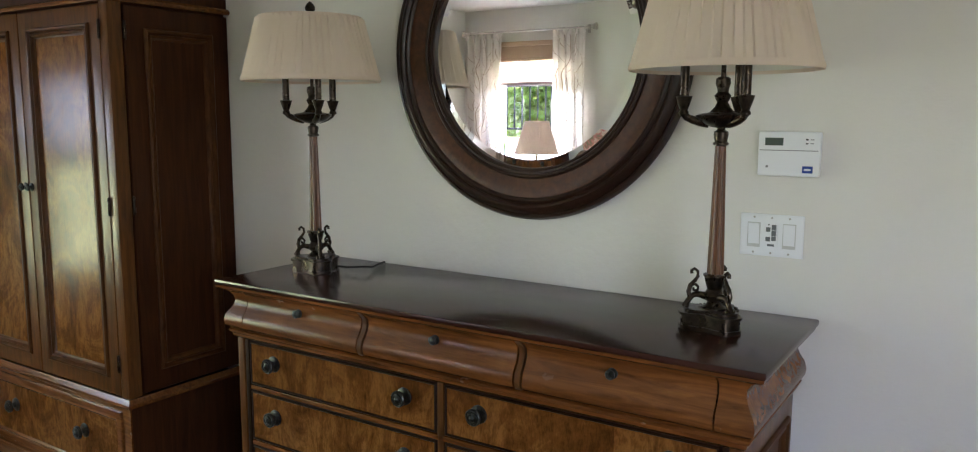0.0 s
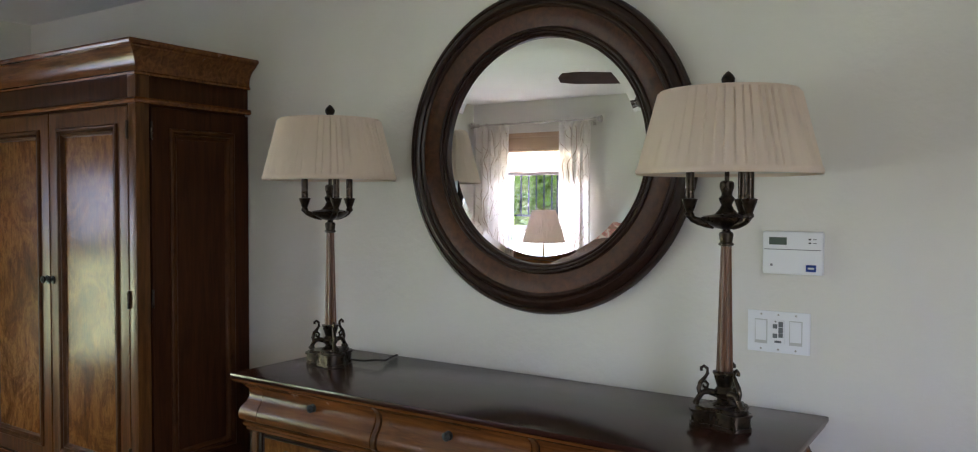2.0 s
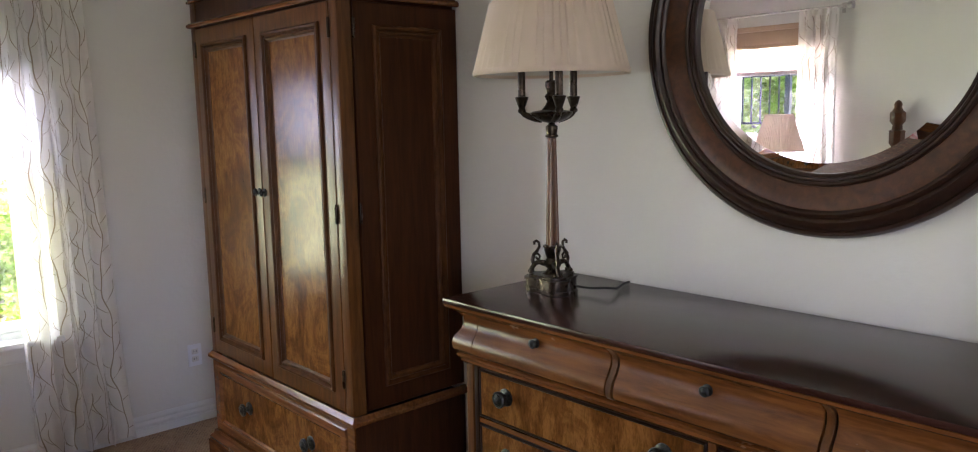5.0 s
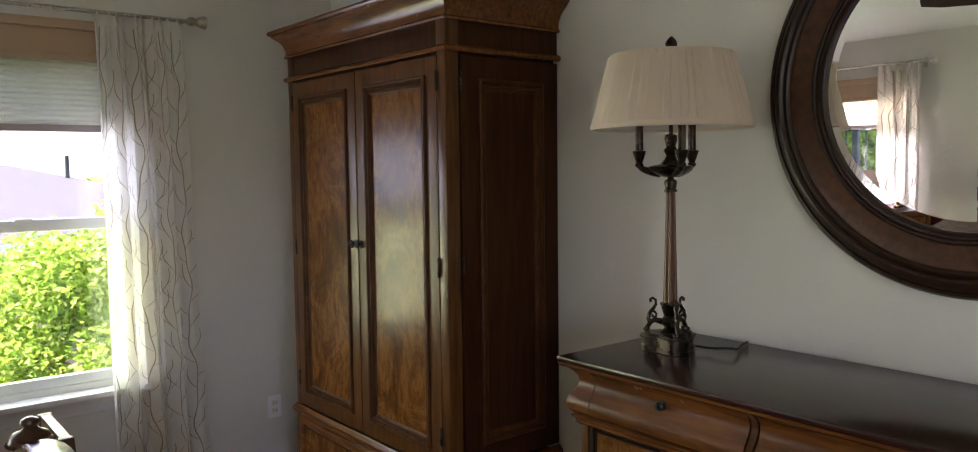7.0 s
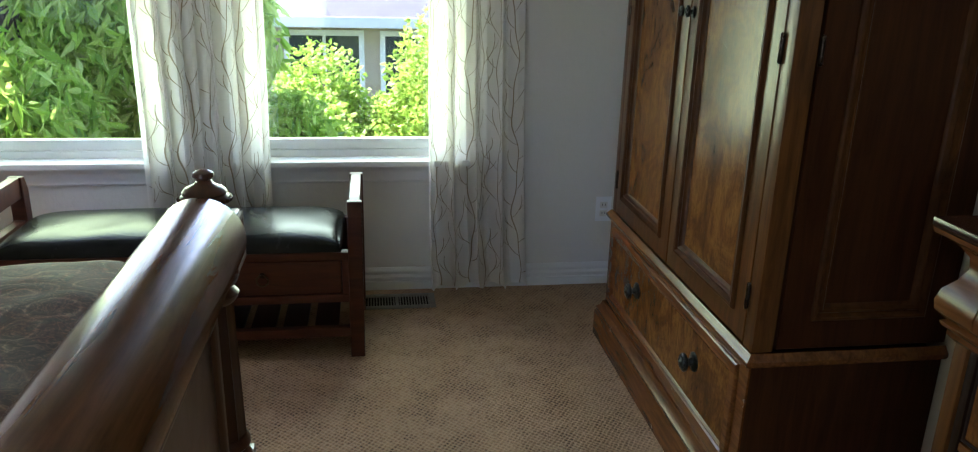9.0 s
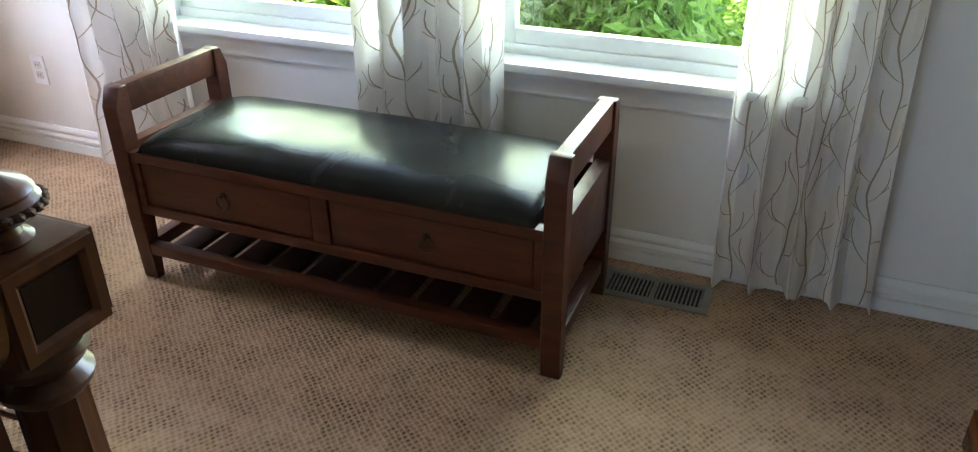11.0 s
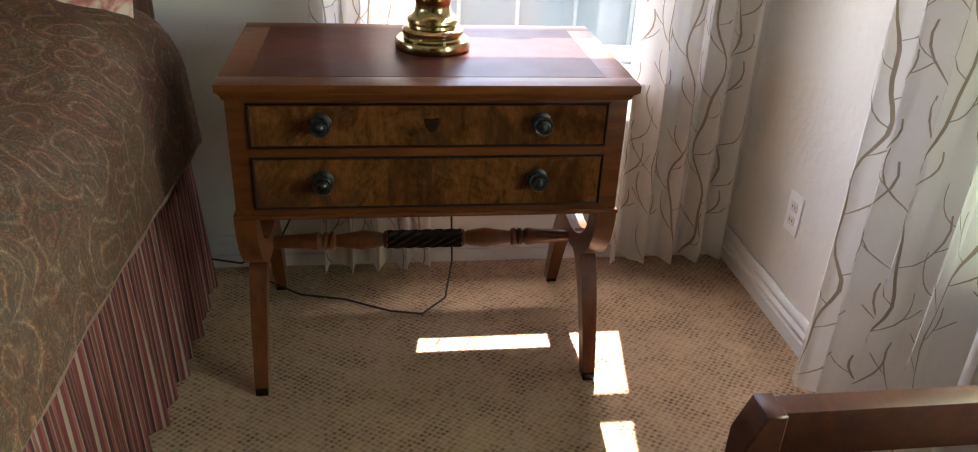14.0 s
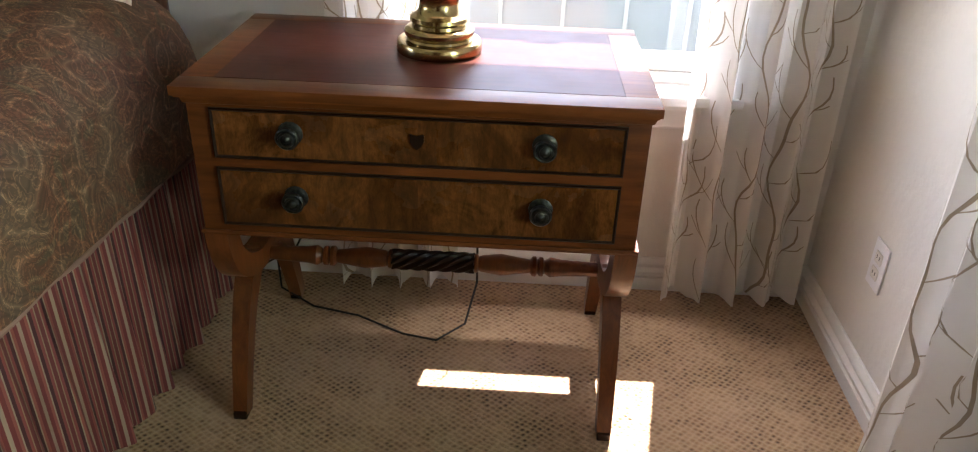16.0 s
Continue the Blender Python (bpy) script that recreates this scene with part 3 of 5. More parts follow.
def curtain(side, top, low, out, seed, folds, label, z1=2.335, z0=0.035):
    """A hanging panel between two places along the wall, (from, to) at the top and at the hem."""
    rnd = random.Random(seed)
    c = thing("curtain", (0, 0, 0), label, "curtain", "sheer curtain panels")
    c.matrix_world = wall_pose(side, 0)
    sg = -1 if side == "w" else 1
    ph = [rnd.uniform(0, 6.3) for _ in range(5)]

    def fn(u, v, lift=0.0):
        k = v ** 0.7
        x = low[0] + (low[1] - low[0]) * u + (top[0] - low[0] + (top[1] - top[0] - low[1] + low[0]) * u) * k
        d = 0.042 * (1 - 0.45 * v)
        a = 2 * math.pi * folds * u + ph[0] + 0.5 * math.sin(2.1 * v + ph[1])
        y = out + d * math.sin(a) + 0.012 * math.sin(2.3 * a + ph[2] + v * 2) + 0.010 * math.sin(3 * v + ph[3])
        x += 0.010 * math.cos(a) * (1 - 0.3 * v) + 0.006 * math.sin(5 * v + ph[4])
        if v > 0.985:
            y = out + 0.012 * math.sin(a * 2.5)
        return Vector((sg * x, y + lift, z0 + (z1 - z0) * v + (0.012 * math.sin(a + 1) * (1 - v))))
    part("cloth", sheet(bmesh.new(), fn, folds * 14, 44), CURTAIN, c)
    wid = 1.5 * (abs(low[1] - low[0]) + abs(top[1] - top[0])) / 2
    bm = bmesh.new()
    for line in twigs(random.Random(seed * 7 + 1), wid, z1 - z0):
        prev = None
        for (a, b, hw), nx in zip(line, line[1:] + line[-1:]):
            u, v = a / wid, b / (z1 - z0)
            if not (0.004 < u < 0.996 and 0 <= v <= 0.98):
                prev = None
                continue
            dx, dz = nx[0] - a, nx[1] - b
            ln = math.hypot(dx, dz) or 1
            ox, oz = -dz / ln * hw / wid if ln else 0, dx / ln * hw / (z1 - z0)
            if nx[0] == a and nx[1] == b:
                ox, oz = hw / wid, 0
            lift = 0.0022
            pr = (bm.verts.new(fn(u + ox * (-1 if ox < 0 else 1), v, lift)), bm.verts.new(fn(u - abs(ox), v, lift)))
            if prev:
                bm.faces.new((prev[0], pr[0], pr[1], prev[1]))
            prev = pr
    tagged(part("twig_print", bm, TWIG, c, "printed brown twigs"), kind="stuff")
    return c


LBL = "sheer white curtain panel printed with brown branching twigs"
curtain("w", (1.20, 1.565), (1.235, 1.66), 0.09, 3, 4, LBL + ", beside the wardrobe", 2.285)
curtain("w", (0.325, 0.585), (0.325, 0.585), 0.09, 5, 3, LBL, 2.285)
curtain("w", (0.066, 0.32), (0.075, 0.32), 0.095, 6, 3, LBL, 2.285)
curtain("w", (-1.06, -0.585), (-1.075, -0.60), 0.09, 8, 4, LBL, 2.285)
curtain("s", (-4.40, -4.03), (-4.44, -4.065), 0.085, 11, 4, LBL)
curtain("s", (-3.50, -3.18), (-3.50, -3.18), 0.085, 12, 4, LBL + ", behind the nightstand")


def rod(side, a, b, joint=(), z=2.335):
    r = thing("curtain_rod", (0, 0, 0), "brushed nickel curtain rod with cup finials", "curtain rod", "curtain rods")
    r.matrix_world = wall_pose(side, 0)
    sg = -1 if side == "w" else 1
    part("rod", tube(bmesh.new(), [(sg * a, 0.09, z), (sg * b, 0.09, z)], 0.009, 12), NICKEL, r)
    for e, d in ((a, -1), (b, 1)):
        m = Matrix.Translation((sg * e, 0.09, z)) @ Euler((0, radians(90 * d * sg), 0)).to_matrix().to_4x4()
        part("finial", lathe(bmesh.new(), [(0.010, -0.004), (0.019, 0.0), (0.021, 0.02), (0.016, 0.028), (0.013, 0.034), (0.022, 0.044), (0.030, 0.07), (0.030, 0.078)], 20, m), NICKEL, r)
    for e in (a + 0.03, b - 0.03, *joint):
        bm = boxed(sg * e - 0.008, sg * e + 0.008, 0.001, 0.088, z - 0.013, z - 0.007, 0.002)
        box(bm, sg * e - 0.014, sg * e + 0.014, 0.001, 0.006, z - 0.045, z + 0.025, 0.002)
        part("bracket", bm, NICKEL, r)


rod("w", -1.22, 1.62, (0.31,), 2.285)
rod("s", -4.38, -3.17)


# ---- joinery helpers ----
ALONG_X = Matrix(((0, 0, 1, 0), (1, 0, 0, 0), (0, 1, 0, 0), (0, 0, 0, 1)))
TO_FRONT = Euler((radians(90), 0, 0)).to_matrix().to_4x4()


def loops(bm, x0, x1, z0, z1, prof, m=Matrix()):
    """A mitred frame in the xz plane from (inset, depth) steps; depth is along y."""
    rows = []
    for o, y in prof:
        rows.append([bm.verts.new(m @ Vector(p)) for p in ((x0 + o, y, z0 + o), (x1 - o, y, z0 + o), (x1 - o, y, z1 - o), (x0 + o, y, z1 - o))])
    for a, b in zip(rows, rows[1:]):
        for i in range(4):
            bm.faces.new((a[i], a[(i + 1) % 4], b[(i + 1) % 4], b[i]))
    bmesh.ops.recalc_face_normals(bm, faces=bm.faces[:])
    return bm


def panel_door(name, parent, x0, x1, z0, z1, y, stile, frame_mat, panel_mat, m=Matrix()):
    """A framed door whose face lies at y, with a raised moulding round a sunk panel."""
    rim = [(0.0, y + 0.022), (0.0, y + 0.003), (0.002, y + 0.0005), (0.005, y), (stile, y), (stile, y + 0.004)]
    bead = [(stile, y + 0.004), (stile + 0.001, y - 0.006), (stile + 0.006, y - 0.010), (stile + 0.012, y - 0.009), (stile + 0.016, y - 0.002), (stile + 0.019, y + 0.002),
            (stile + 0.022, y - 0.003), (stile + 0.027, y - 0.004), (stile + 0.031, y + 0.001), (stile + 0.034, y + 0.006), (stile + 0.040, y + 0.009), (stile + 0.040, y + 0.014)]
    d = part(name, loops(bmesh.new(), x0, x1, z0, z1, rim, m), frame_mat, parent)
    part("moulding", loops(bmesh.new(), x0, x1, z0, z1, bead, m), GLAZE, d, "dark glazed panel moulding")
    o = stile + 0.038
    bm = boxed(x0 + o, x1 - o, y + 0.010, y + 0.018, z0 + o, z1 - o)
    bm.transform(m)
    part("panel", bm, panel_mat, d)
    return d


def knob(parent, x, y, z, r=0.019, name="knob"):
    """A turned pull with rings on a back plate, pointing to -y."""
    m = Matrix.Translation((x, y, z)) @ TO_FRONT
    k = r / 0.019
    prof = [(0.021, 0.0), (0.021, 0.002), (0.018, 0.004), (0.009, 0.005), (0.007, 0.012), (0.010, 0.016), (0.019, 0.020), (0.0195, 0.025), (0.017, 0.028), (0.014, 0.027), (0.013, 0.030), (0.010, 0.031), (0.009, 0.029), (0.006, 0.030), (0.004, 0.033), (0.001, 0.034)]
    return part(name, lathe(bmesh.new(), [(a * k, b * k) for a, b in prof], 20, m), KNOB, parent, "dark pewter knob")


def hinge(parent, m):
    bm = bmesh.new()
    lathe(bm, [(0.004, -0.034), (0.0055, -0.03), (0.0055, 0.03), (0.004, 0.034)], 10, m)
    for z in (-0.012, 0.012):
        lathe(bm, [(0.0062, z - 0.001), (0.0062, z + 0.001)], 10, m)
    part("hinge", bm, BRONZE, parent, "dark bronze hinge")


# ---- wardrobe ----
def wardrobe():
    w = thing("wardrobe", (-3.353, 1.89, 0), "tall cherry wardrobe with burl veneer doors and a lower drawer", "wardrobe")
    H, D = 0.593, 0.515
    foot = bmesh.new()
    prof = [(0.0, 0.001), (0.034, 0.001), (0.034, 0.10), (0.028, 0.108), (0.030, 0.118), (0.016, 0.132), (0.010, 0.15), (0.0, 0.15)]
    moulding(foot, [(-H, D), (-H, 0), (H, 0), (H, D)], prof)
    part("plinth", foot, CHERRY_X, w)
    # lower case takes the darker copy too, for its shaded side
    part("lower_case", boxed(-H, H, 0.002, D, 0.14, 0.50, 0.004), CHERRY_SHADED, w)
    part("drawer_surround", loops(bmesh.new(), -H, H, 0.145, 0.498, [(0, 0.004), (0, -0.002), (0.046, -0.002), (0.046, 0.004)]), CHERRY_X, w)
    waist = [(0.0, 0.495), (0.012, 0.495), (0.018, 0.503), (0.018, 0.512), (0.010, 0.520), (0.004, 0.528), (0.0, 0.528)]
    part("waist_moulding", moulding(bmesh.new(), [(-H, D), (-H, 0), (H, 0), (H, D)], waist), CHERRY_X, w)
    # drawer
    d = part("drawer", loops(bmesh.new(), -0.545, 0.545, 0.175, 0.475, [(0, 0.01), (0, -0.008), (0.004, -0.012), (0.026, -0.012), (0.030, -0.006), (0.036, -0.009), (0.044, -0.003), (0.048, 0.001)]), CHERRY_X, w)
    part("drawer_panel", boxed(-0.50, 0.50, -0.004, 0.006, 0.22, 0.43), BURL, d)
    for x in (-0.235, 0.285):
        knob(d, x, -0.004, 0.345, 0.026)
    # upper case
    part("upper_case", boxed(-H + 0.022, H - 0.022, 0.022, D, 0.528, 1.985, 0.003), CHERRY_SHADED, w)
    for s in (-1, 1):
        bm = boxed(s * (H - 0.05), s * H, -0.002, 0.055, 0.528, 1.985, 0.007)
        part("corner_post", bm, CHERRY, w)
    for x0, x1, hx in ((-0.545, -0.003, -0.545), (0.003, 0.545, 0.545)):
        door = panel_door("door", w, x0, x1, 0.535, 1.968, -0.004, 0.062, CHERRY, BURL)
        for z in (0.66, 1.25, 1.88):
            hinge(door, Matrix.Translation((hx, -0.006, z)))
    for x in (-0.022, 0.022):
        knob(w, x, -0.005, 1.295, 0.015)
    # framed sides
    for s in (-1, 1):
        m = Matrix.Translation((s * (H - 0.012), 0, 0)) @ Euler((0, 0, radians(90 * s))).to_matrix().to_4x4()
        a, b = (0.062, D - 0.002)
        x0, x1 = (a, b) if s > 0 else (-b, -a)
        side = panel_door("side_panel", w, x0, x1, 0.535, 1.968, -0.012, 0.075, CHERRY_SHADED, CHERRY_SHADED, m)
        for z in (1.25, 1.88):
            hinge(side, Matrix.Translation((s * (H + 0.001), 0.062, z)))
    # frieze and cornice
    part("frieze", boxed(-H + 0.004, H - 0.004, 0.004, D, 1.99, 2.09, 0.002), CHERRY_SHADED, w)
    for s in (-1, 1):
        part("frieze_block", boxed(s * (H - 0.052), s * H, -0.001, 0.055, 1.997, 2.086, 0.003), CHERRY, w)
    bead = [(0.0, 1.976), (0.010, 1.976), (0.016, 1.982), (0.016, 1.990), (0.008, 1.998), (0.0, 1.998)]
    part("bead_moulding", moulding(bmesh.new(), [(-H, D), (-H, 0), (H, 0), (H, D)], bead), CHERRY_X, w)
    cor = [(0.0, 2.080), (0.010, 2.080), (0.012, 2.088), (0.006, 2.094), (0.006, 2.112), (0.012, 2.132), (0.026, 2.152), (0.044, 2.166), (0.052, 2.172), (0.052, 2.178), (0.062, 2.182), (0.066, 2.190), (0.062, 2.199), (0.0, 2.202)]
    part("cornice", moulding(bmesh.new(), [(-H, D), (-H, 0), (H, 0), (H, D)], cor), CHERRY_X, w)
    part("top_board", boxed(-H, H, 0.0, D, 2.10, 2.199), CHERRY_SHADED, w)


wardrobe()


# ---- dresser ----
def dresser():
    d = thing("dresser", (-1.335, 1.90, 0), "wide cherry dresser with burl drawers and a dark polished top", "dresser")
    H, D = 0.815, 0.475
    top = bmesh.new()
    box(top, -0.865, 0.868, -0.048, 0.49, 1.042, 1.058, 0.005)
    part("top", top, TOP_DARK, d, "dark polished mahogany top")
    edge = [(0.0, 1.028), (0.036, 1.028), (0.043, 1.033), (0.045, 1.041), (0.0, 1.041)]
    part("top_moulding", moulding(bmesh.new(), [(-H - 0.004, D), (-H - 0.004, 0), (H + 0.004, 0), (H + 0.004, D)], edge), CHERRY_X, d)
    # ogee course: returns on both sides, blocks at the corners, three drawers
    og = [(0.0, 0.896), (0.004, 0.896), (0.020, 0.900), (0.029, 0.910), (0.031, 0.925), (0.026, 0.945), (0.012, 0.965), (0.004, 0.985), (0.006, 1.003), (0.016, 1.016), (0.028, 1.026), (0.0, 1.026)]
    for s in (-1, 1):
        path = [(s * H, D), (s * H, 0), (s * (H - 0.055), 0)]
        part("corner_block", moulding(bmesh.new(), path if s < 0 else path[::-1], og), CHERRY_X, d)
    cuts = [-0.758, -0.262, 0.262, 0.758]
    for i, (a, b) in enumerate(zip(cuts, cuts[1:])):
        a2, b2 = a + (0.012 if i else 0.0), b - (0.012 if i < 2 else 0.0)
        outline = [(-o, z) for o, z in og]
        dr = part("ogee_drawer", prism(bmesh.new(), outline, b2 - a2 - 0.004, Matrix.Translation((a2 + 0.002, -0.001, 0)) @ ALONG_X), CHERRY_X, d)
        for f in dr.data.polygons:
            f.use_smooth = len(f.vertices) == 4
        knob(dr, (a2 + b2) / 2 - 0.005, -0.012, 0.985, 0.012)
        if i:
            part("divider", prism(bmesh.new(), [(-o * 1.04 - 0.002, z) for o, z in og], 0.016, Matrix.Translation((a - 0.008, 0, 0)) @ ALONG_X), CHERRY, d)
    under = [(0.0, 0.862), (0.004, 0.864), (0.012, 0.872), (0.012, 0.880), (0.018, 0.884), (0.022, 0.892), (0.016, 0.896), (0.0, 0.896)]
    part("frieze_moulding", moulding(bmesh.new(), [(-H, D), (-H, 0), (H, 0), (H, D)], under), CHERRY_X, d)
    part("case", boxed(-H + 0.022, H - 0.022, 0.014, D, 0.08, 1.03), EDGE, d)
    for s in (-1, 1):
        part("stile", boxed(s * (H - 0.028), s * H, -0.004, 0.03, 0.09, 0.866, 0.004), CHERRY, d)
        bm = boxed(s * (H - 0.046), s * (H - 0.029), 0.0, 0.03, 0.09, 0.864, 0.005)
        part("bead", bm, EDGE, d)
    part("centre_stile", boxed(-0.011, 0.011, 0.002, 0.03, 0.09, 0.862, 0.002), CHERRY, d)
    rows = [(0.715, 0.858), (0.527, 0.693), (0.330, 0.506), (0.130, 0.308)]
    for z0, z1 in rows:
        for a, b in ((-0.766, -0.014), (0.014, 0.766)):
            dr = part("drawer", loops(bmesh.new(), a, b, z0, z1, [(0, 0.014), (0, 0.003), (0.003, 0.0), (0.006, 0.0), (0.008, 0.003)]), EDGE, d)
            n = 3
            for k in range(n):
                w = (b - a - 0.016) / n
                part("veneer_leaf", boxed(a + 0.008 + k * w, a + 0.008 + (k + 1) * w, 0.0025, 0.012, z0 + 0.008, z1 - 0.008), BURL, dr)
            for x in (a + 0.112, b - 0.112):
                knob(dr, x, 0.0025, (z0 + z1) / 2 + 0.012, 0.023)
        part("rail", boxed(-0.768, 0.768, 0.002, 0.03, z0 - 0.019, z0 - 0.004, 0.002), CHERRY_X, d)
    part("plinth", moulding(bmesh.new(), [(-H, D), (-H, 0), (H, 0), (H, D)], [(0, 0.001), (0.02, 0.001), (0.02, 0.08), (0.012, 0.092), (0, 0.1)]), CHERRY_X, d)
    for s in (-1, 1):
        m = Matrix.Translation((s * (H - 0.002), 0, 0)) @ Euler((0, 0, radians(90 * s))).to_matrix().to_4x4()
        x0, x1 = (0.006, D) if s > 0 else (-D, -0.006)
        panel_door("side_panel", d, x0, x1, 0.10, 0.864, -0.004, 0.055, CHERRY, CHERRY_SHADED, m)


dresser()


# ---- buffet lamps ----
def buffet_lamp():
    l = thing("buffet_lamp", (-2.03, 2.14, 1.059), "bronze three-candle buffet lamp with a pleated cream shade on the dresser", "table lamp", "pair of buffet lamps", -63)

    def tri(r, n=10):
        """A three-lobed plate with concave sides and cut corners."""
        pts = []
        for k in range(3):
            a0 = radians(30 + 120 * k)
            for j in range(-n, n + 1):
                t = j / n
                a = a0 + t * radians(60)
                rr = r * (1.0 if abs(t) < 0.28 else 1.0 - 0.36 * math.sin((abs(t) - 0.28) / 0.72 * math.pi / 2))
                pts.append((rr * math.cos(a), rr * math.sin(a)))
        return pts
    bm = bmesh.new()
    for r, z, h in ((0.084, 0.0, 0.010), (0.080, 0.010, 0.026), (0.086, 0.036, 0.006), (0.072, 0.042, 0.008)):
        prism(bm, tri(r), h, Matrix.Translation((0, 0, z)))
    base = part("base", bm, BRONZE, l)
    for k in range(3):
        a = radians(30 + 120 * k)
        bm = bmesh.new()
        for j in range(5):
            aa = a + radians(60) + (j - 2) * 0.20
            lathe(bm, [(0.004, 0), (0.003, 0.003), (0.001, 0.004)], 8, Matrix.Translation((0.057 * math.cos(aa), 0.057 * math.sin(aa), 0.046)))
        part("bead_row", bm, BRONZE, base)
        ca, sa = math.cos(a), math.sin(a)
        body = [(0.074, 0.052), (0.068, 0.058), (0.061, 0.070), (0.053, 0.080), (0.042, 0.084), (0.030, 0.082), (0.018, 0.080)]
        bm = tube(bmesh.new(), [(r * ca, r * sa, z) for r, z in body], [0.006, 0.007, 0.007, 0.007, 0.008, 0.009, 0.011], 10)
        curl = [(0.060, 0.076), (0.063, 0.090), (0.058, 0.106), (0.048, 0.118), (0.041, 0.130), (0.042, 0.142), (0.050, 0.148), (0.057, 0.143), (0.056, 0.136)]
        tube(bm, [(r * ca, r * sa, z) for r, z in curl], [0.005, 0.006, 0.006, 0.005, 0.0045, 0.0042, 0.004, 0.0045, 0.005], 8)
        spiral = [(0.048 + (0.014 - 0.0016 * q) * math.cos(0.9 * q), 0.098 + (0.014 - 0.0016 * q) * math.sin(0.9 * q)) for q in range(9)]
        tube(bm, [(r * ca, r * sa, z) for r, z in spiral], 0.0036, 7)
        for side in (-1, 1):
            bmesh.ops.create_icosphere(bm, subdivisions=1, radius=0.007, matrix=Matrix.Translation((0.066 * ca - side * 0.009 * sa, 0.066 * sa + side * 0.009 * ca, 0.055)))
        part("scroll_foot", bm, BRONZE, l)
    part("urn", lathe(bmesh.new(), [(0.030, 0.048), (0.030, 0.054), (0.020, 0.060), (0.016, 0.066), (0.024, 0.074), (0.027, 0.084), (0.022, 0.092), (0.018, 0.098), (0.021, 0.108), (0.025, 0.122), (0.026, 0.128), (0.029, 0.131), (0.029, 0.136), (0.020, 0.138)], 24), BRONZE, l)

    def column(u, v):
        r = 0.0205 - 0.0075 * v
        r *= 1 - 0.10 * abs(math.sin(u * 2 * math.pi * 6)) ** 0.6
        return Vector((r * math.cos(2 * math.pi * u), r * math.sin(2 * math.pi * u), 0.136 + 0.318 * v))
    part("column", sheet(bmesh.new(), column, 72, 4), COLUMN, l, "fluted reddish-brown column")
    part("capital", lathe(bmesh.new(), [(0.0135, 0.452), (0.019, 0.455), (0.019, 0.459), (0.015, 0.462), (0.018, 0.480), (0.017, 0.486), (0.010, 0.490), (0.009, 0.494), (0.013, 0.498)], 20), BRONZE, l)
    part("bowl", lathe(bmesh.new(), [(0.008, 0.494), (0.024, 0.497), (0.046, 0.506), (0.060, 0.519), (0.062, 0.525), (0.050, 0.529), (0.030, 0.532), (0.018, 0.545), (0.013, 0.556), (0.018, 0.566), (0.020, 0.572), (0.013, 0.580), (0.014, 0.588), (0.018, 0.600), (0.017, 0.612), (0.012, 0.616)], 24), BRONZE, l)
    for k in range(3):
        a = radians(30 + 120 * k)
        c, s = math.cos(a), math.sin(a)
        pts = [(r * c, r * s, z) for r, z in ((0.030, 0.506), (0.050, 0.509), (0.068, 0.514), (0.082, 0.520), (0.090, 0.530))]
        arm = part("arm", tube(bmesh.new(), pts, [0.012, 0.011, 0.010, 0.009, 0.009], 10), BRONZE, l)
        m = Matrix.Translation((0.090 * c, 0.090 * s, 0))
        part("candle_cup", lathe(bmesh.new(), [(0.006, 0.522), (0.012, 0.527), (0.012, 0.533), (0.009, 0.537), (0.013, 0.548), (0.019, 0.566), (0.020, 0.570), (0.012, 0.572)], 16, m), BRONZE, arm)
        part("candle", lathe(bmesh.new(), [(0.011, 0.568), (0.011, 0.68)], 16, m), BRONZE, arm)
    part("stem", lathe(bmesh.new(), [(0.006, 0.61), (0.006, 0.84)], 10), BRONZE, l)
    rnd = random.Random(4)
    n = 46
    widths = [rnd.uniform(0.6, 1.4) for _ in range(n)]
    tot = sum(widths)
    edges = [sum(widths[:i]) / tot for i in range(n + 1)]

    def cone(sgn, lap):
        def fn(u, v):
            i = min(n - 1, int(u * n))
            f = u * n - i
            ang = 2 * math.pi * (edges[i] + (edges[i + 1] - edges[i]) * min(f, 1))
            r = 0.222 - 0.056 * v + lap * (0.0085 * (1 - f) + 0.0012 * math.sin(9 * ang)) * (0.4 + 0.6 * v)
            return Vector((r * math.cos(ang), r * math.sin(ang), 0.636 + 0.196 * v))
        return fn
    bm = sheet(bmesh.new(), cone(1, 1), n * 5, 6, False)
    shade = part("shade", bm, SHADE, l, "cream pleated fabric shade")
    part("lining", sheet(bmesh.new(), lambda u, v: Vector(((0.218 - 0.056 * v) * math.cos(2 * math.pi * u), (0.218 - 0.056 * v) * math.sin(2 * math.pi * u), 0.636 + 0.196 * v)), 60, 1), SHADE_IN, shade)
    for r, z in ((0.2245, 0.639), (0.169, 0.829)):
        part("trim_band", lathe(bmesh.new(), [(r - 0.007, z - 0.008), (r, z - 0.008), (r + 0.002, z), (r - 0.001, z + 0.008), (r - 0.008, z + 0.008), (r - 0.007, z - 0.008)], 60, Matrix(), False), SHADE, shade)
    bm = bmesh.new()
    for k in range(3):
        a = radians(120 * k)
        tube(bm, [(0, 0, 0.828), (0.160 * math.cos(a), 0.160 * math.sin(a), 0.830)], 0.002, 6)
    part("spider", bm, BRONZE, shade)
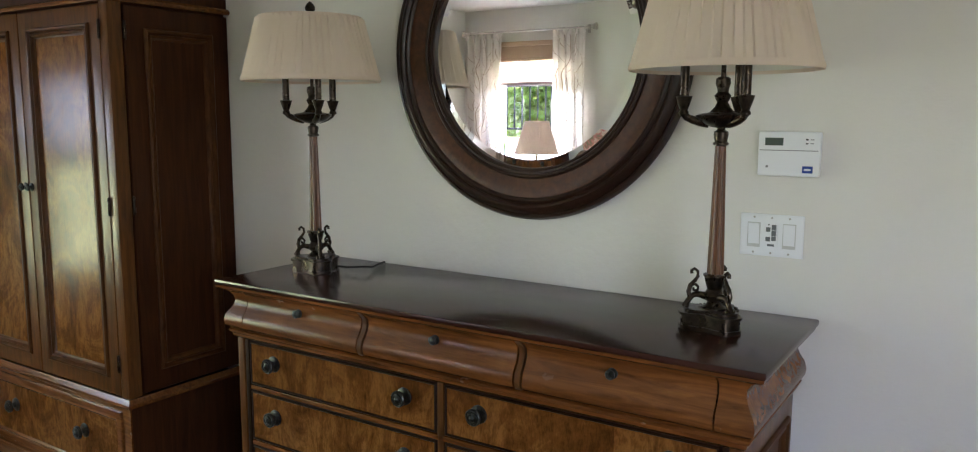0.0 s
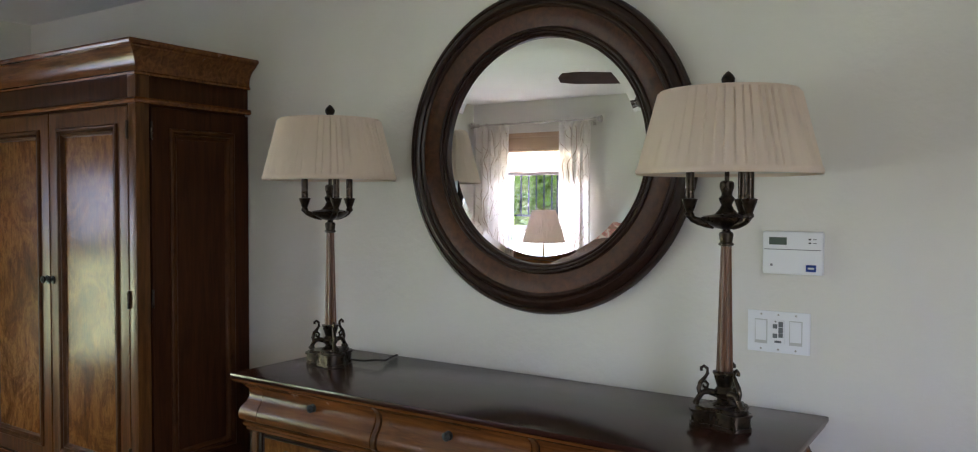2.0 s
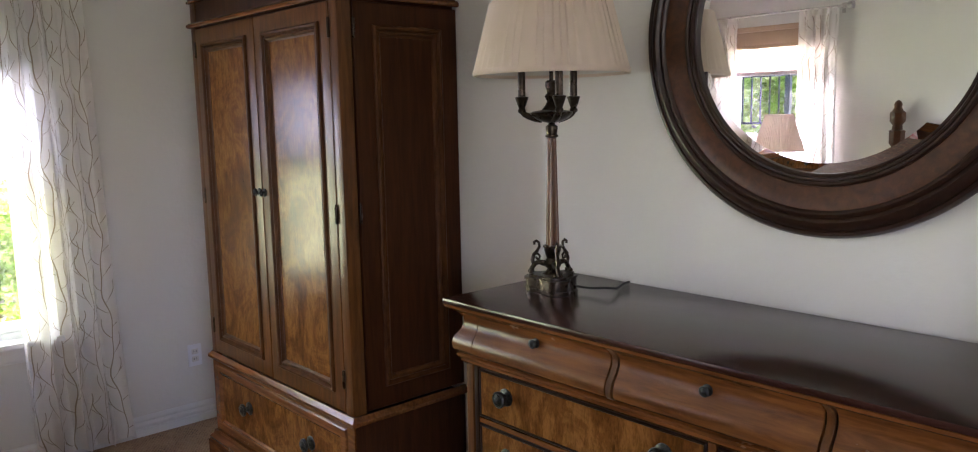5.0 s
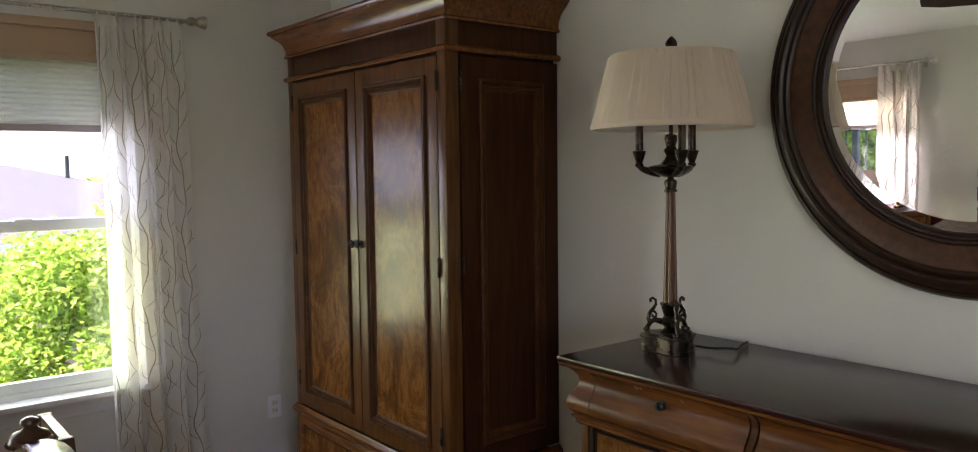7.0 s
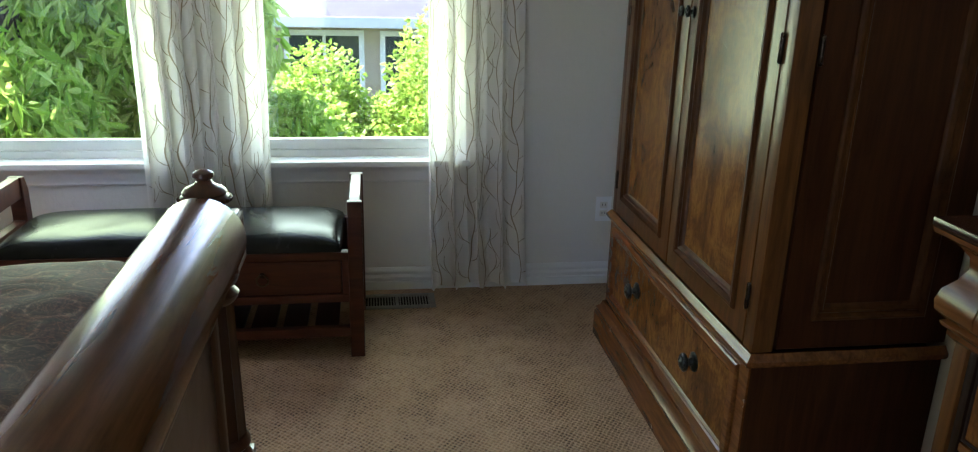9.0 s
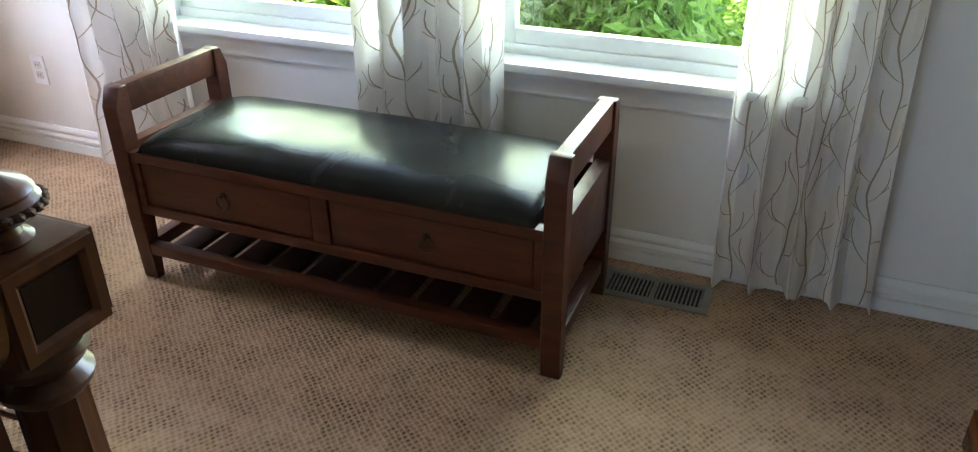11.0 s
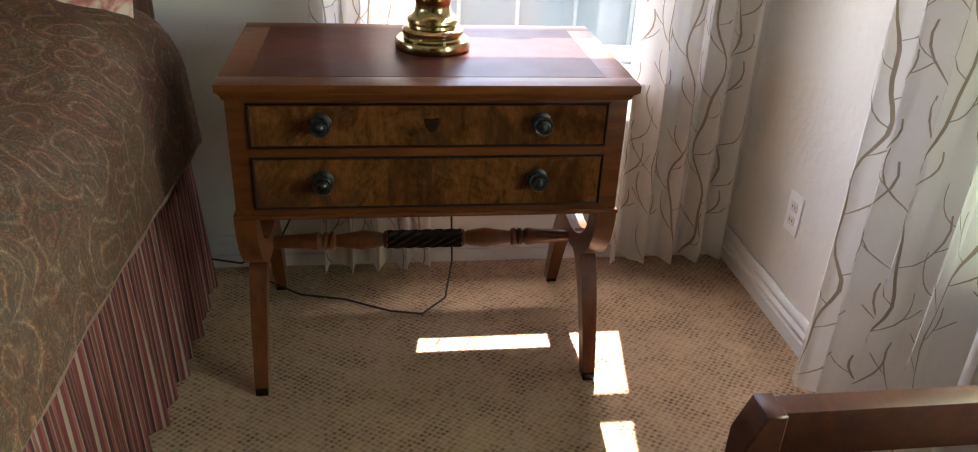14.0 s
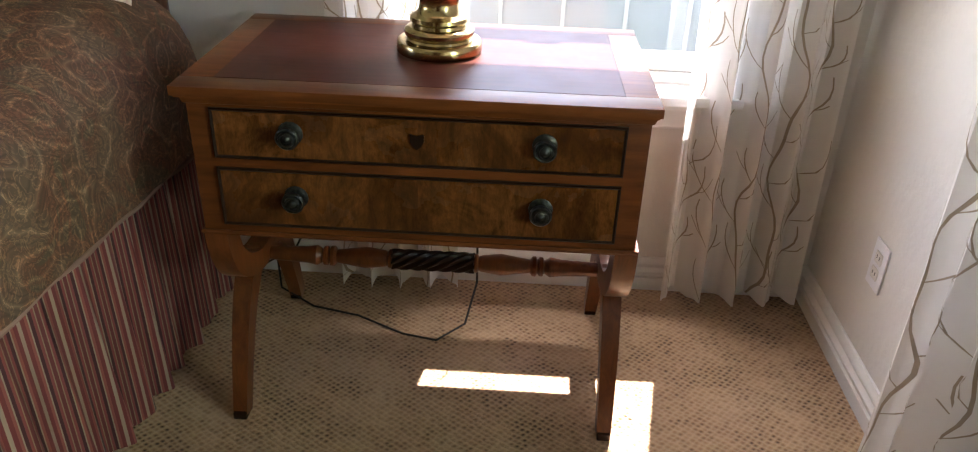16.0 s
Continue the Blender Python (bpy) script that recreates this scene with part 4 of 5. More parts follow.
    part("finial", lathe(bmesh.new(), [(0.005, 0.834), (0.014, 0.840), (0.012, 0.846), (0.006, 0.850), (0.011, 0.854), (0.016, 0.862), (0.017, 0.870), (0.012, 0.879), (0.005, 0.886), (0.001, 0.889)], 16), BRONZE, l)
    return l


lamp_a = buffet_lamp()
copy_thing(lamp_a, pose(-0.672, 2.15, 1.059, 0, 0, -68))
cord = thing("lamp_cord", (-1.97, 2.20, 1.059), "black lamp cord looped on the dresser top", "cord")
part("cable", tube(bmesh.new(), [(-0.01, -0.01, 0.012), (0.02, 0.0, 0.010), (0.05, 0.004, 0.012), (0.075, 0.012, 0.016), (0.088, 0.03, 0.014), (0.085, 0.055, 0.008), (0.07, 0.085, 0.005), (0.05, 0.13, 0.004), (0.04, 0.175, 0.004)], 0.0034, 8), CORD, cord)


# ---- round mirror ----
def round_mirror():
    c = thing("wall_mirror", (-1.350, NORTH, 1.782), "round wall mirror with a wide dark brown wood frame", "mirror")
    out = Matrix(TO_FRONT)

    def ring(name, prof, mat, lab=""):
        part(name, lathe(bmesh.new(), [(0.363 + (r - 0.365) * 1.055, h) for r, h in prof], 128, out, False), mat, c, lab)
    ring("outer_moulding", [(0.470, 0.001), (0.516, 0.001), (0.520, 0.010), (0.518, 0.022), (0.512, 0.030), (0.505, 0.031), (0.502, 0.027), (0.496, 0.036), (0.488, 0.043), (0.479, 0.045), (0.473, 0.041), (0.470, 0.036), (0.466, 0.041), (0.460, 0.043), (0.455, 0.040), (0.452, 0.034)], MIRROR_DARK, "near-black ribbed moulding")
    ring("broad_band", [(0.453, 0.033), (0.440, 0.034), (0.420, 0.030), (0.400, 0.025), (0.396, 0.024)], MIRROR_WOOD)
    ring("inner_moulding", [(0.397, 0.022), (0.395, 0.029), (0.390, 0.032), (0.385, 0.029), (0.384, 0.023), (0.381, 0.026), (0.377, 0.026), (0.374, 0.020), (0.370, 0.021), (0.366, 0.018), (0.365, 0.004)], MIRROR_DARK)
    part("glass", lathe(bmesh.new(), [(0.338, 0.0105), (0.0005, 0.0105)], 128, out, False), SILVER, c, "silvered mirror glass")
    part("bevel", lathe(bmesh.new(), [(0.367, 0.0085), (0.338, 0.0105)], 128, out, False), SILVER, c)


round_mirror()


# ---- keypad and switches ----
def keypad():
    k = thing("alarm_keypad", (-0.566, NORTH, 1.485), "white plastic alarm keypad with a small grey display", "keypad")
    part("housing", boxed(-0.078, 0.078, -0.026, -0.001, -0.058, 0.058, 0.006), PLASTIC, k)
    part("display", boxed(-0.060, -0.014, -0.0275, -0.0255, 0.022, 0.042, 0.0008), LCD, k, "dark lcd display")
    part("flap_line", boxed(-0.073, 0.073, -0.0268, -0.0255, 0.0085, 0.0105), INK, k)
    for z in (0.038, 0.028):
        part("status_light", boxed(0.042, 0.048, -0.0272, -0.0255, z - 0.0018, z + 0.0018), SLOT, k)
        part("printed_mark", boxed(0.053, 0.062, -0.0268, -0.0255, z - 0.001, z + 0.001), INK, k)
    part("badge", boxed(0.036, 0.062, -0.0272, -0.0255, -0.048, -0.030, 0.0006), BADGE, k, "small blue badge")
    part("badge_mark", boxed(0.041, 0.057, -0.0280, -0.0262, -0.0415, -0.0365), PLASTIC, k)
    part("logo_mark", boxed(-0.056, -0.050, -0.0268, -0.0255, -0.036, -0.030), INK, k)


keypad()


def switch_plate():
    s = thing("switch_plate", (-0.603, NORTH, 1.266), "white three-gang wall plate with two rockers and a dimmer control", "light switch")
    part("plate", boxed(-0.083, 0.083, -0.007, -0.001, -0.057, 0.057, 0.003), PLASTIC, s)
    for x in (-0.046, 0.046):
        part("rocker_frame", boxed(x - 0.0168, x + 0.0168, -0.0078, -0.0062, -0.0335, 0.0335), GAP, s)
        bm = prism(bmesh.new(), [(-0.0075, -0.031), (-0.0075, 0.031), (-0.0125, 0.031), (-0.009, 0.0)], 0.029, Matrix.Translation((x - 0.0145, 0, 0)) @ ALONG_X)
        part("rocker", bm, PLASTIC, s)
    part("control", boxed(-0.0168, 0.0168, -0.0095, -0.0062, -0.0335, 0.0335, 0.001), PLASTIC, s)
    for x, z, w, h in ((-0.008, 0.016, 0.006, 0.006), (-0.008, -0.010, 0.006, 0.006), (0.007, 0.022, 0.006, 0.0075), (0.007, 0.006, 0.006, 0.0075), (0.007, -0.008, 0.006, 0.006), (0.0, -0.026, 0.009, 0.003), (-0.007, 0.029, 0.002, 0.002)):
        part("button", boxed(x - w, x + w, -0.011, -0.009, z - h, z + h, 0.001), GREY_PLASTIC, s)
    for x in (-0.046, 0.0, 0.046):
        for z in (-0.0475, 0.0475):
            part("screw", lathe(bmesh.new(), [(0.003, 0.006), (0.0028, 0.0078), (0.0005, 0.008)], 10, Matrix.Translation((x, 0, z)) @ TO_FRONT), NICKEL, s)


switch_plate()


def outlet(m):
    o = thing("wall_outlet", (0, 0, 0), "white duplex electrical outlet on the wall", "outlet", "wall outlets")
    o.matrix_world = m
    part("plate", boxed(-0.036, 0.036, 0.001, 0.006, -0.058, 0.058, 0.002), PLASTIC, o)
    for z in (-0.02, 0.02):
        f = part("receptacle", boxed(-0.017, 0.017, 0.005, 0.0085, z - 0.014, z + 0.014, 0.003), PLASTIC_WARM, o)
        for x in (-0.0065, 0.0065):
            part("slot", boxed(x - 0.0012, x + 0.0012, 0.008, 0.0090, z - 0.003, z + 0.006), SLOT, f)
    return o


outlet(pose(WEST, -1.42, 0.335, 0, 0, -90))
outlet(pose(WEST, 2.02, 0.36, 0, 0, -90))


# ---- bench ----
def bench():
    b = thing("storage_bench", (-4.07, 0.287, 0), "dark wood storage bench with a black leather cushion and two drawers", "bench")
    F, B, L = 0.232, -0.232, 0.660
    for sx in (-1, 1):
        for sy in (-1, 1):
            x0, x1 = (F - 0.052, F) if sx > 0 else (B, B + 0.052)
            y0, y1 = (L - 0.052, L) if sy > 0 else (-L, -L + 0.052)
            a, c = (F - 0.052, F) if sx > 0 else (B + 0.052, B)
            e = c - sx * 0.022
            ins = c - sx * 0.010
            out = [(a + sx * 0.012, 0.001), (ins, 0.001), (c, 0.22), (c, 0.545), (e, 0.600), (a, 0.600), (a, 0.22)]
            bm = prism(bmesh.new(), out, 0.052, Matrix(((1, 0, 0, 0), (0, 0, 1, y0), (0, 1, 0, 0), (0, 0, 0, 1))))
            bmesh.ops.bevel(bm, geom=bm.edges[:], offset=0.0025, segments=1, affect="EDGES")
            part("leg", bm, BENCH, b)
    for sy in (-1, 1):
        y0, y1 = (L - 0.045, L - 0.007) if sy > 0 else (-L + 0.007, -L + 0.045)
        part("arm_rail", boxed(B + 0.05, F - 0.05, y0, y1, 0.520, 0.600, 0.004), BENCH, b)
        part("end_panel", boxed(B + 0.05, F - 0.05, y0, y1, 0.225, 0.435, 0.003), BENCH, b)
        part("end_stretcher", boxed(B + 0.05, F - 0.05, y0, y1, 0.085, 0.125, 0.003), BENCH, b)
    for x0, x1 in ((F - 0.042, F - 0.007), (B + 0.007, B + 0.042)):
        part("top_rail", boxed(x0, x1, -L + 0.05, L - 0.05, 0.388, 0.418, 0.003), BENCH, b)
        part("bottom_rail", boxed(x0, x1, -L + 0.05, L - 0.05, 0.226, 0.256, 0.003), BENCH, b)
        part("long_stretcher", boxed(x0, x1, -L + 0.05, L - 0.05, 0.088, 0.122, 0.003), BENCH, b)
    part("back_panel", boxed(B + 0.015, B + 0.03, -L + 0.05, L - 0.05, 0.25, 0.39), BENCH, b)
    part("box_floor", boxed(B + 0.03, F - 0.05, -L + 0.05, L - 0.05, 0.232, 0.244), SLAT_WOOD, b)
    for y0, y1 in ((-0.611, -0.585), (-0.026, 0.026), (0.585, 0.611)):
        part("front_stile", boxed(F - 0.040, F - 0.009, y0, y1, 0.256, 0.388, 0.002), BENCH, b)
    for y0, y1 in ((-0.581, -0.030), (0.030, 0.581)):
        dr = part("drawer", boxed(F - 0.05, F - 0.013, y0, y1, 0.260, 0.385, 0.003), BENCH, b)
        yc = (y0 + y1) / 2
        m = Matrix.Translation((F - 0.013, yc, 0.336)) @ Euler((0, radians(90), 0)).to_matrix().to_4x4()
        part("pull_plate", lathe(bmesh.new(), [(0.011, 0), (0.011, 0.002), (0.006, 0.005), (0.006, 0.011), (0.001, 0.013)], 16, m), BRONZE, dr)
        ringm = [(F - 0.006 + 0.001, yc + 0.020 * math.sin(a), 0.318 + 0.020 * math.cos(a)) for a in [2 * math.pi * i / 24 for i in range(25)]]
        part("ring_pull", tube(bmesh.new(), ringm, 0.0028, 8), RING, dr, "antique bronze ring pull")
    for i in range(10):
        y = -0.52 + i * 1.04 / 9
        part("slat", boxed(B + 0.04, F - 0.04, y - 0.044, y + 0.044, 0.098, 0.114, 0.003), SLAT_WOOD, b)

    def cushion(u, v):
        a, c = 2 * u - 1, 2 * v - 1
        t = max(0.0, (1 - abs(a) ** 5) * (1 - abs(c) ** 10)) ** 0.5
        sag = 0.004 * noise.noise(Vector((a * 1.5, c * 4, 0)))
        wide = 1 - 0.035 * (1 - t)
        return Vector((0.230 * a * wide, 0.606 * c * wide, 0.4195 + 0.058 * t + 0.012 * (1 - a * a) * (1 - c * c) + sag * t))
    part("cushion", sheet(bmesh.new(), cushion, 40, 90), LEATHER, b, "padded black leather seat")


bench()


# ---- floor register ----
def register():
    r = thing("floor_register", (-4.345, 1.08, 0.0), "metal floor heating register set in the carpet", "floor vent")
    bm = bmesh.new()
    box(bm, -0.075, 0.075, -0.165, -0.14, 0.001, 0.008, 0.002)
    box(bm, -0.075, 0.075, 0.14, 0.165, 0.001, 0.008, 0.002)
    for s in (-1, 1):
        box(bm, s * 0.050, s * 0.075, -0.14, 0.14, 0.001, 0.008, 0.002)
    box(bm, -0.05, 0.05, -0.007, 0.007, 0.001, 0.007)
    part("frame", bm, VENT, r)
    # flat near-black sheet in place of the shade below the louvers
    part("duct_shade", boxed(-0.05, 0.05, -0.14, 0.14, 0.0005, 0.0015), SLOT, r)
    for h in (-1, 1):
        for i in range(11):
            y = h * (0.014 + i * 0.0122)
            bm = boxed(-0.05, 0.05, y - 0.0022, y + 0.0022, 0.002, 0.0065)
            part("louver", bm, VENT, r)


register()


# ---- nightstand ----
def strip(path, width):
    """A closed outline that follows a 2D path with a width at every point."""
    left, right = [], []
    for i, p in enumerate(path):
        p = Vector(p)
        d = (Vector(path[min(i + 1, len(path) - 1)]) - Vector(path[max(i - 1, 0)])).normalized()
        n = Vector((-d.y, d.x))
        w = width[i] if isinstance(width, (list, tuple)) else width
        left.append(tuple(p + n * w / 2))
        right.append(tuple(p - n * w / 2))
    return left + right[::-1]


def nightstand():
    t = thing("nightstand", (-3.470, -1.40, 0), "two-drawer mahogany nightstand with burl fronts on curved curule legs", "nightstand", "", 180)
    part("top", boxed(-0.428, 0.428, -0.281, 0.218, 0.777, 0.790, 0.004), STAND, t)
    for x0, x1, y0, y1 in ((-0.432, 0.432, -0.285, -0.226), (-0.432, 0.432, 0.176, 0.222), (-0.432, -0.371, -0.226, 0.176), (0.371, 0.432, -0.226, 0.176)):
        part("top_border", boxed(x0, x1, y0, y1, 0.782, 0.7995, 0.0015), STAND, t)
    part("top_inset", boxed(-0.3705, 0.3705, -0.2255, 0.1755, 0.786, 0.7997), STAND_TOP, t, "red mahogany inset with a lighter border")
    part("top_underlip", moulding(bmesh.new(), [(-0.422, 0.215), (-0.422, -0.245), (0.422, -0.245), (0.422, 0.215)], [(0, 0.755), (0.003, 0.757), (0.006, 0.766), (0.010, 0.777), (0, 0.777)]), STAND, t)
    part("case", boxed(-0.422, 0.422, -0.243, 0.215, 0.487, 0.778, 0.003), STAND, t)
    part("base_lip", moulding(bmesh.new(), [(-0.422, 0.215), (-0.422, -0.243), (0.422, -0.243), (0.422, 0.215)], [(0, 0.484), (0.004, 0.484), (0.006, 0.489), (0.004, 0.494), (0, 0.494)]), STAND, t)
    for z0, z1 in ((0.650, 0.749), (0.508, 0.630)):
        d = part("drawer", loops(bmesh.new(), -0.380, 0.380, z0, z1, [(0, -0.240), (0, -0.2475), (0.0025, -0.2495), (0.005, -0.2475), (0.0065, -0.2455)]), EDGE, t)
        n = 2
        for k in range(n):
            w = (0.760 - 0.012) / n
            part("veneer_leaf", boxed(-0.374 + k * w, -0.374 + (k + 1) * w, -0.2462, -0.2425, z0 + 0.006, z1 - 0.006), BURL_FINE, d)
        for x in (-0.233, 0.233):
            knob(d, x, -0.2462, (z0 + z1) / 2 + 0.006, 0.021)
    bm = prism(bmesh.new(), [(-0.013, 0.014), (0.0, 0.010), (0.013, 0.014), (0.013, 0.0), (0.008, -0.010), (0.0, -0.017), (-0.008, -0.010), (-0.013, 0.0)], 0.0025, Matrix.Translation((0, -0.2478, 0.703)) @ TO_FRONT)
    part("escutcheon", bm, EDGE, t, "dark shield-shaped keyhole plate")
    for s in (-1, 1):
        x0 = 0.386 if s > 0 else -0.432
        m = Matrix.Translation((x0, 0.018, 0)) @ ALONG_X
        n = 20
        arc = [(-0.215 * math.cos(math.pi * i / n), 0.485 - 0.185 * math.sin(math.pi * i / n) ** 0.8) for i in range(n + 1)]
        wid = [0.062 - 0.012 * math.sin(math.pi * i / n) for i in range(n + 1)]
        part("curved_cradle", prism(bmesh.new(), strip(arc, wid), 0.046, m), STAND_LEG, t)
        for d in (-1, 1):
            leg = [(d * (0.050 + 0.193 * (k / 12) ** 0.62), 0.305 - 0.305 * (k / 12) ** 1.2) for k in range(13)]
            lp = part("leg", prism(bmesh.new(), strip(leg, [0.058 - 0.020 * k / 12 for k in range(13)]), 0.042, Matrix.Translation((x0 + 0.002, 0.018, 0.006)) @ ALONG_X), STAND_LEG, t)
            for vx in lp.data.vertices:
                k = 0.74 + 0.26 * min(1.0, max(0.0, vx.co.z / 0.30))
                vx.co.x = x0 + 0.023 + (vx.co.x - x0 - 0.023) * k
            part("foot_cap", boxed(x0 + 0.008, x0 + 0.038, 0.018 + d * 0.243 - 0.023, 0.018 + d * 0.243 + 0.023, 0.001, 0.020, 0.003), EDGE, lp, "dark metal foot cap")
    prof = [(0.016, -0.392), (0.020, -0.30), (0.024, -0.275), (0.016, -0.262), (0.023, -0.258), (0.023, -0.250), (0.016, -0.246), (0.024, -0.242), (0.024, -0.234), (0.016, -0.228), (0.020, -0.20), (0.026, -0.16), (0.020, -0.115), (0.017, -0.108), (0.023, -0.104), (0.023, -0.098), (0.020, -0.096)]
    m = Matrix.Translation((0, 0.018, 0.285)) @ Euler((0, radians(90), 0)).to_matrix().to_4x4()
    st = part("stretcher", lathe(bmesh.new(), prof, 20, m), STAND_LEG, t)
    part("stretcher", lathe(bmesh.new(), [(r, -z) for r, z in prof[::-1]], 20, m), STAND_LEG, t)

    def rope(u, v):
        a = 2 * math.pi * u
        r = 0.021 + 0.0045 * math.sin(7 * (a + v * 5.5))
        return m @ Vector((r * math.cos(a), r * math.sin(a), -0.098 + 0.196 * v))
    part("rope_turning", sheet(bmesh.new(), rope, 70, 40), EDGE, st, "dark rope-twist turning")


nightstand()


# ---- brass lamp ----
def brass_lamp():
    l = thing("brass_lamp", (-3.485, -1.40, 0.7999), "polished brass table lamp with a pleated cream shade on the nightstand", "table lamp")
    part("base", lathe(bmesh.new(), [(0.084, 0.0), (0.086, 0.003), (0.086, 0.020), (0.083, 0.024), (0.068, 0.026), (0.066, 0.030), (0.070, 0.036), (0.070, 0.044), (0.064, 0.050), (0.056, 0.052), (0.055, 0.058), (0.060, 0.064), (0.059, 0.071), (0.050, 0.076), (0.043, 0.082), (0.040, 0.096), (0.042, 0.112), (0.047, 0.118), (0.047, 0.126), (0.040, 0.130), (0.030, 0.124), (0.026, 0.140), (0.030, 0.165), (0.038, 0.205), (0.040, 0.235), (0.030, 0.262), (0.018, 0.275), (0.024, 0.285), (0.024, 0.292), (0.012, 0.300), (0.008, 0.34), (0.008, 0.47)], 40), BRASS, l)
    n = 60

    def pleat(u, v):
        a = 2 * math.pi * u
        r = 0.185 - 0.085 * v + 0.004 * (1 if int(u * n * 2) % 2 else -1)
        return Vector((r * math.cos(a), r * math.sin(a), 0.468 + 0.27 * v))
    sh = part("shade", sheet(bmesh.new(), pleat, n * 4, 2, False), SHADE, l, "cream knife-pleated shade")
    for r, z in ((0.190, 0.470), (0.104, 0.736)):
        part("trim_band", lathe(bmesh.new(), [(r - 0.004, z - 0.006), (r, z - 0.006), (r, z + 0.006), (r - 0.004, z + 0.006)], 48, Matrix(), False), SHADE, sh)
    part("harp", tube(bmesh.new(), [(0.045 * math.sin(math.pi * i / 12), 0, 0.47 + 0.27 * i / 12) for i in range(13)], 0.002, 6), BRASS, l)
    part("finial", lathe(bmesh.new(), [(0.004, 0.735), (0.010, 0.742), (0.006, 0.75), (0.009, 0.758), (0.002, 0.768)], 14), BRASS, l)


brass_lamp()
cc = thing("lamp_cord", (-3.3, -1.6, 0), "black lamp cord trailing over the carpet below the nightstand", "cord")
part("cable", tube(bmesh.new(), [(0.30, -0.10, 0.10), (0.28, -0.05, 0.03), (0.18, 0.0, 0.008), (0.05, 0.03, 0.006), (-0.08, 0.10, 0.006), (-0.17, 0.12, 0.006), (-0.24, 0.06, 0.02), (-0.265, -0.02, 0.10), (-0.262, -0.04, 0.25), (-0.25, -0.035, 0.45), (-0.22, 0.0, 0.484)], 0.003, 8), CORD, cc)
part("cable", tube(bmesh.new(), [(0.66, -0.19, 0.16), (0.50, -0.15, 0.06), (0.36, -0.12, 0.05), (0.24, -0.09, 0.14), (0.16, -0.09, 0.30), (0.15, -0.10, 0.48), (0.15, -0.08, 0.60)], 0.003, 8), CORD, cc)


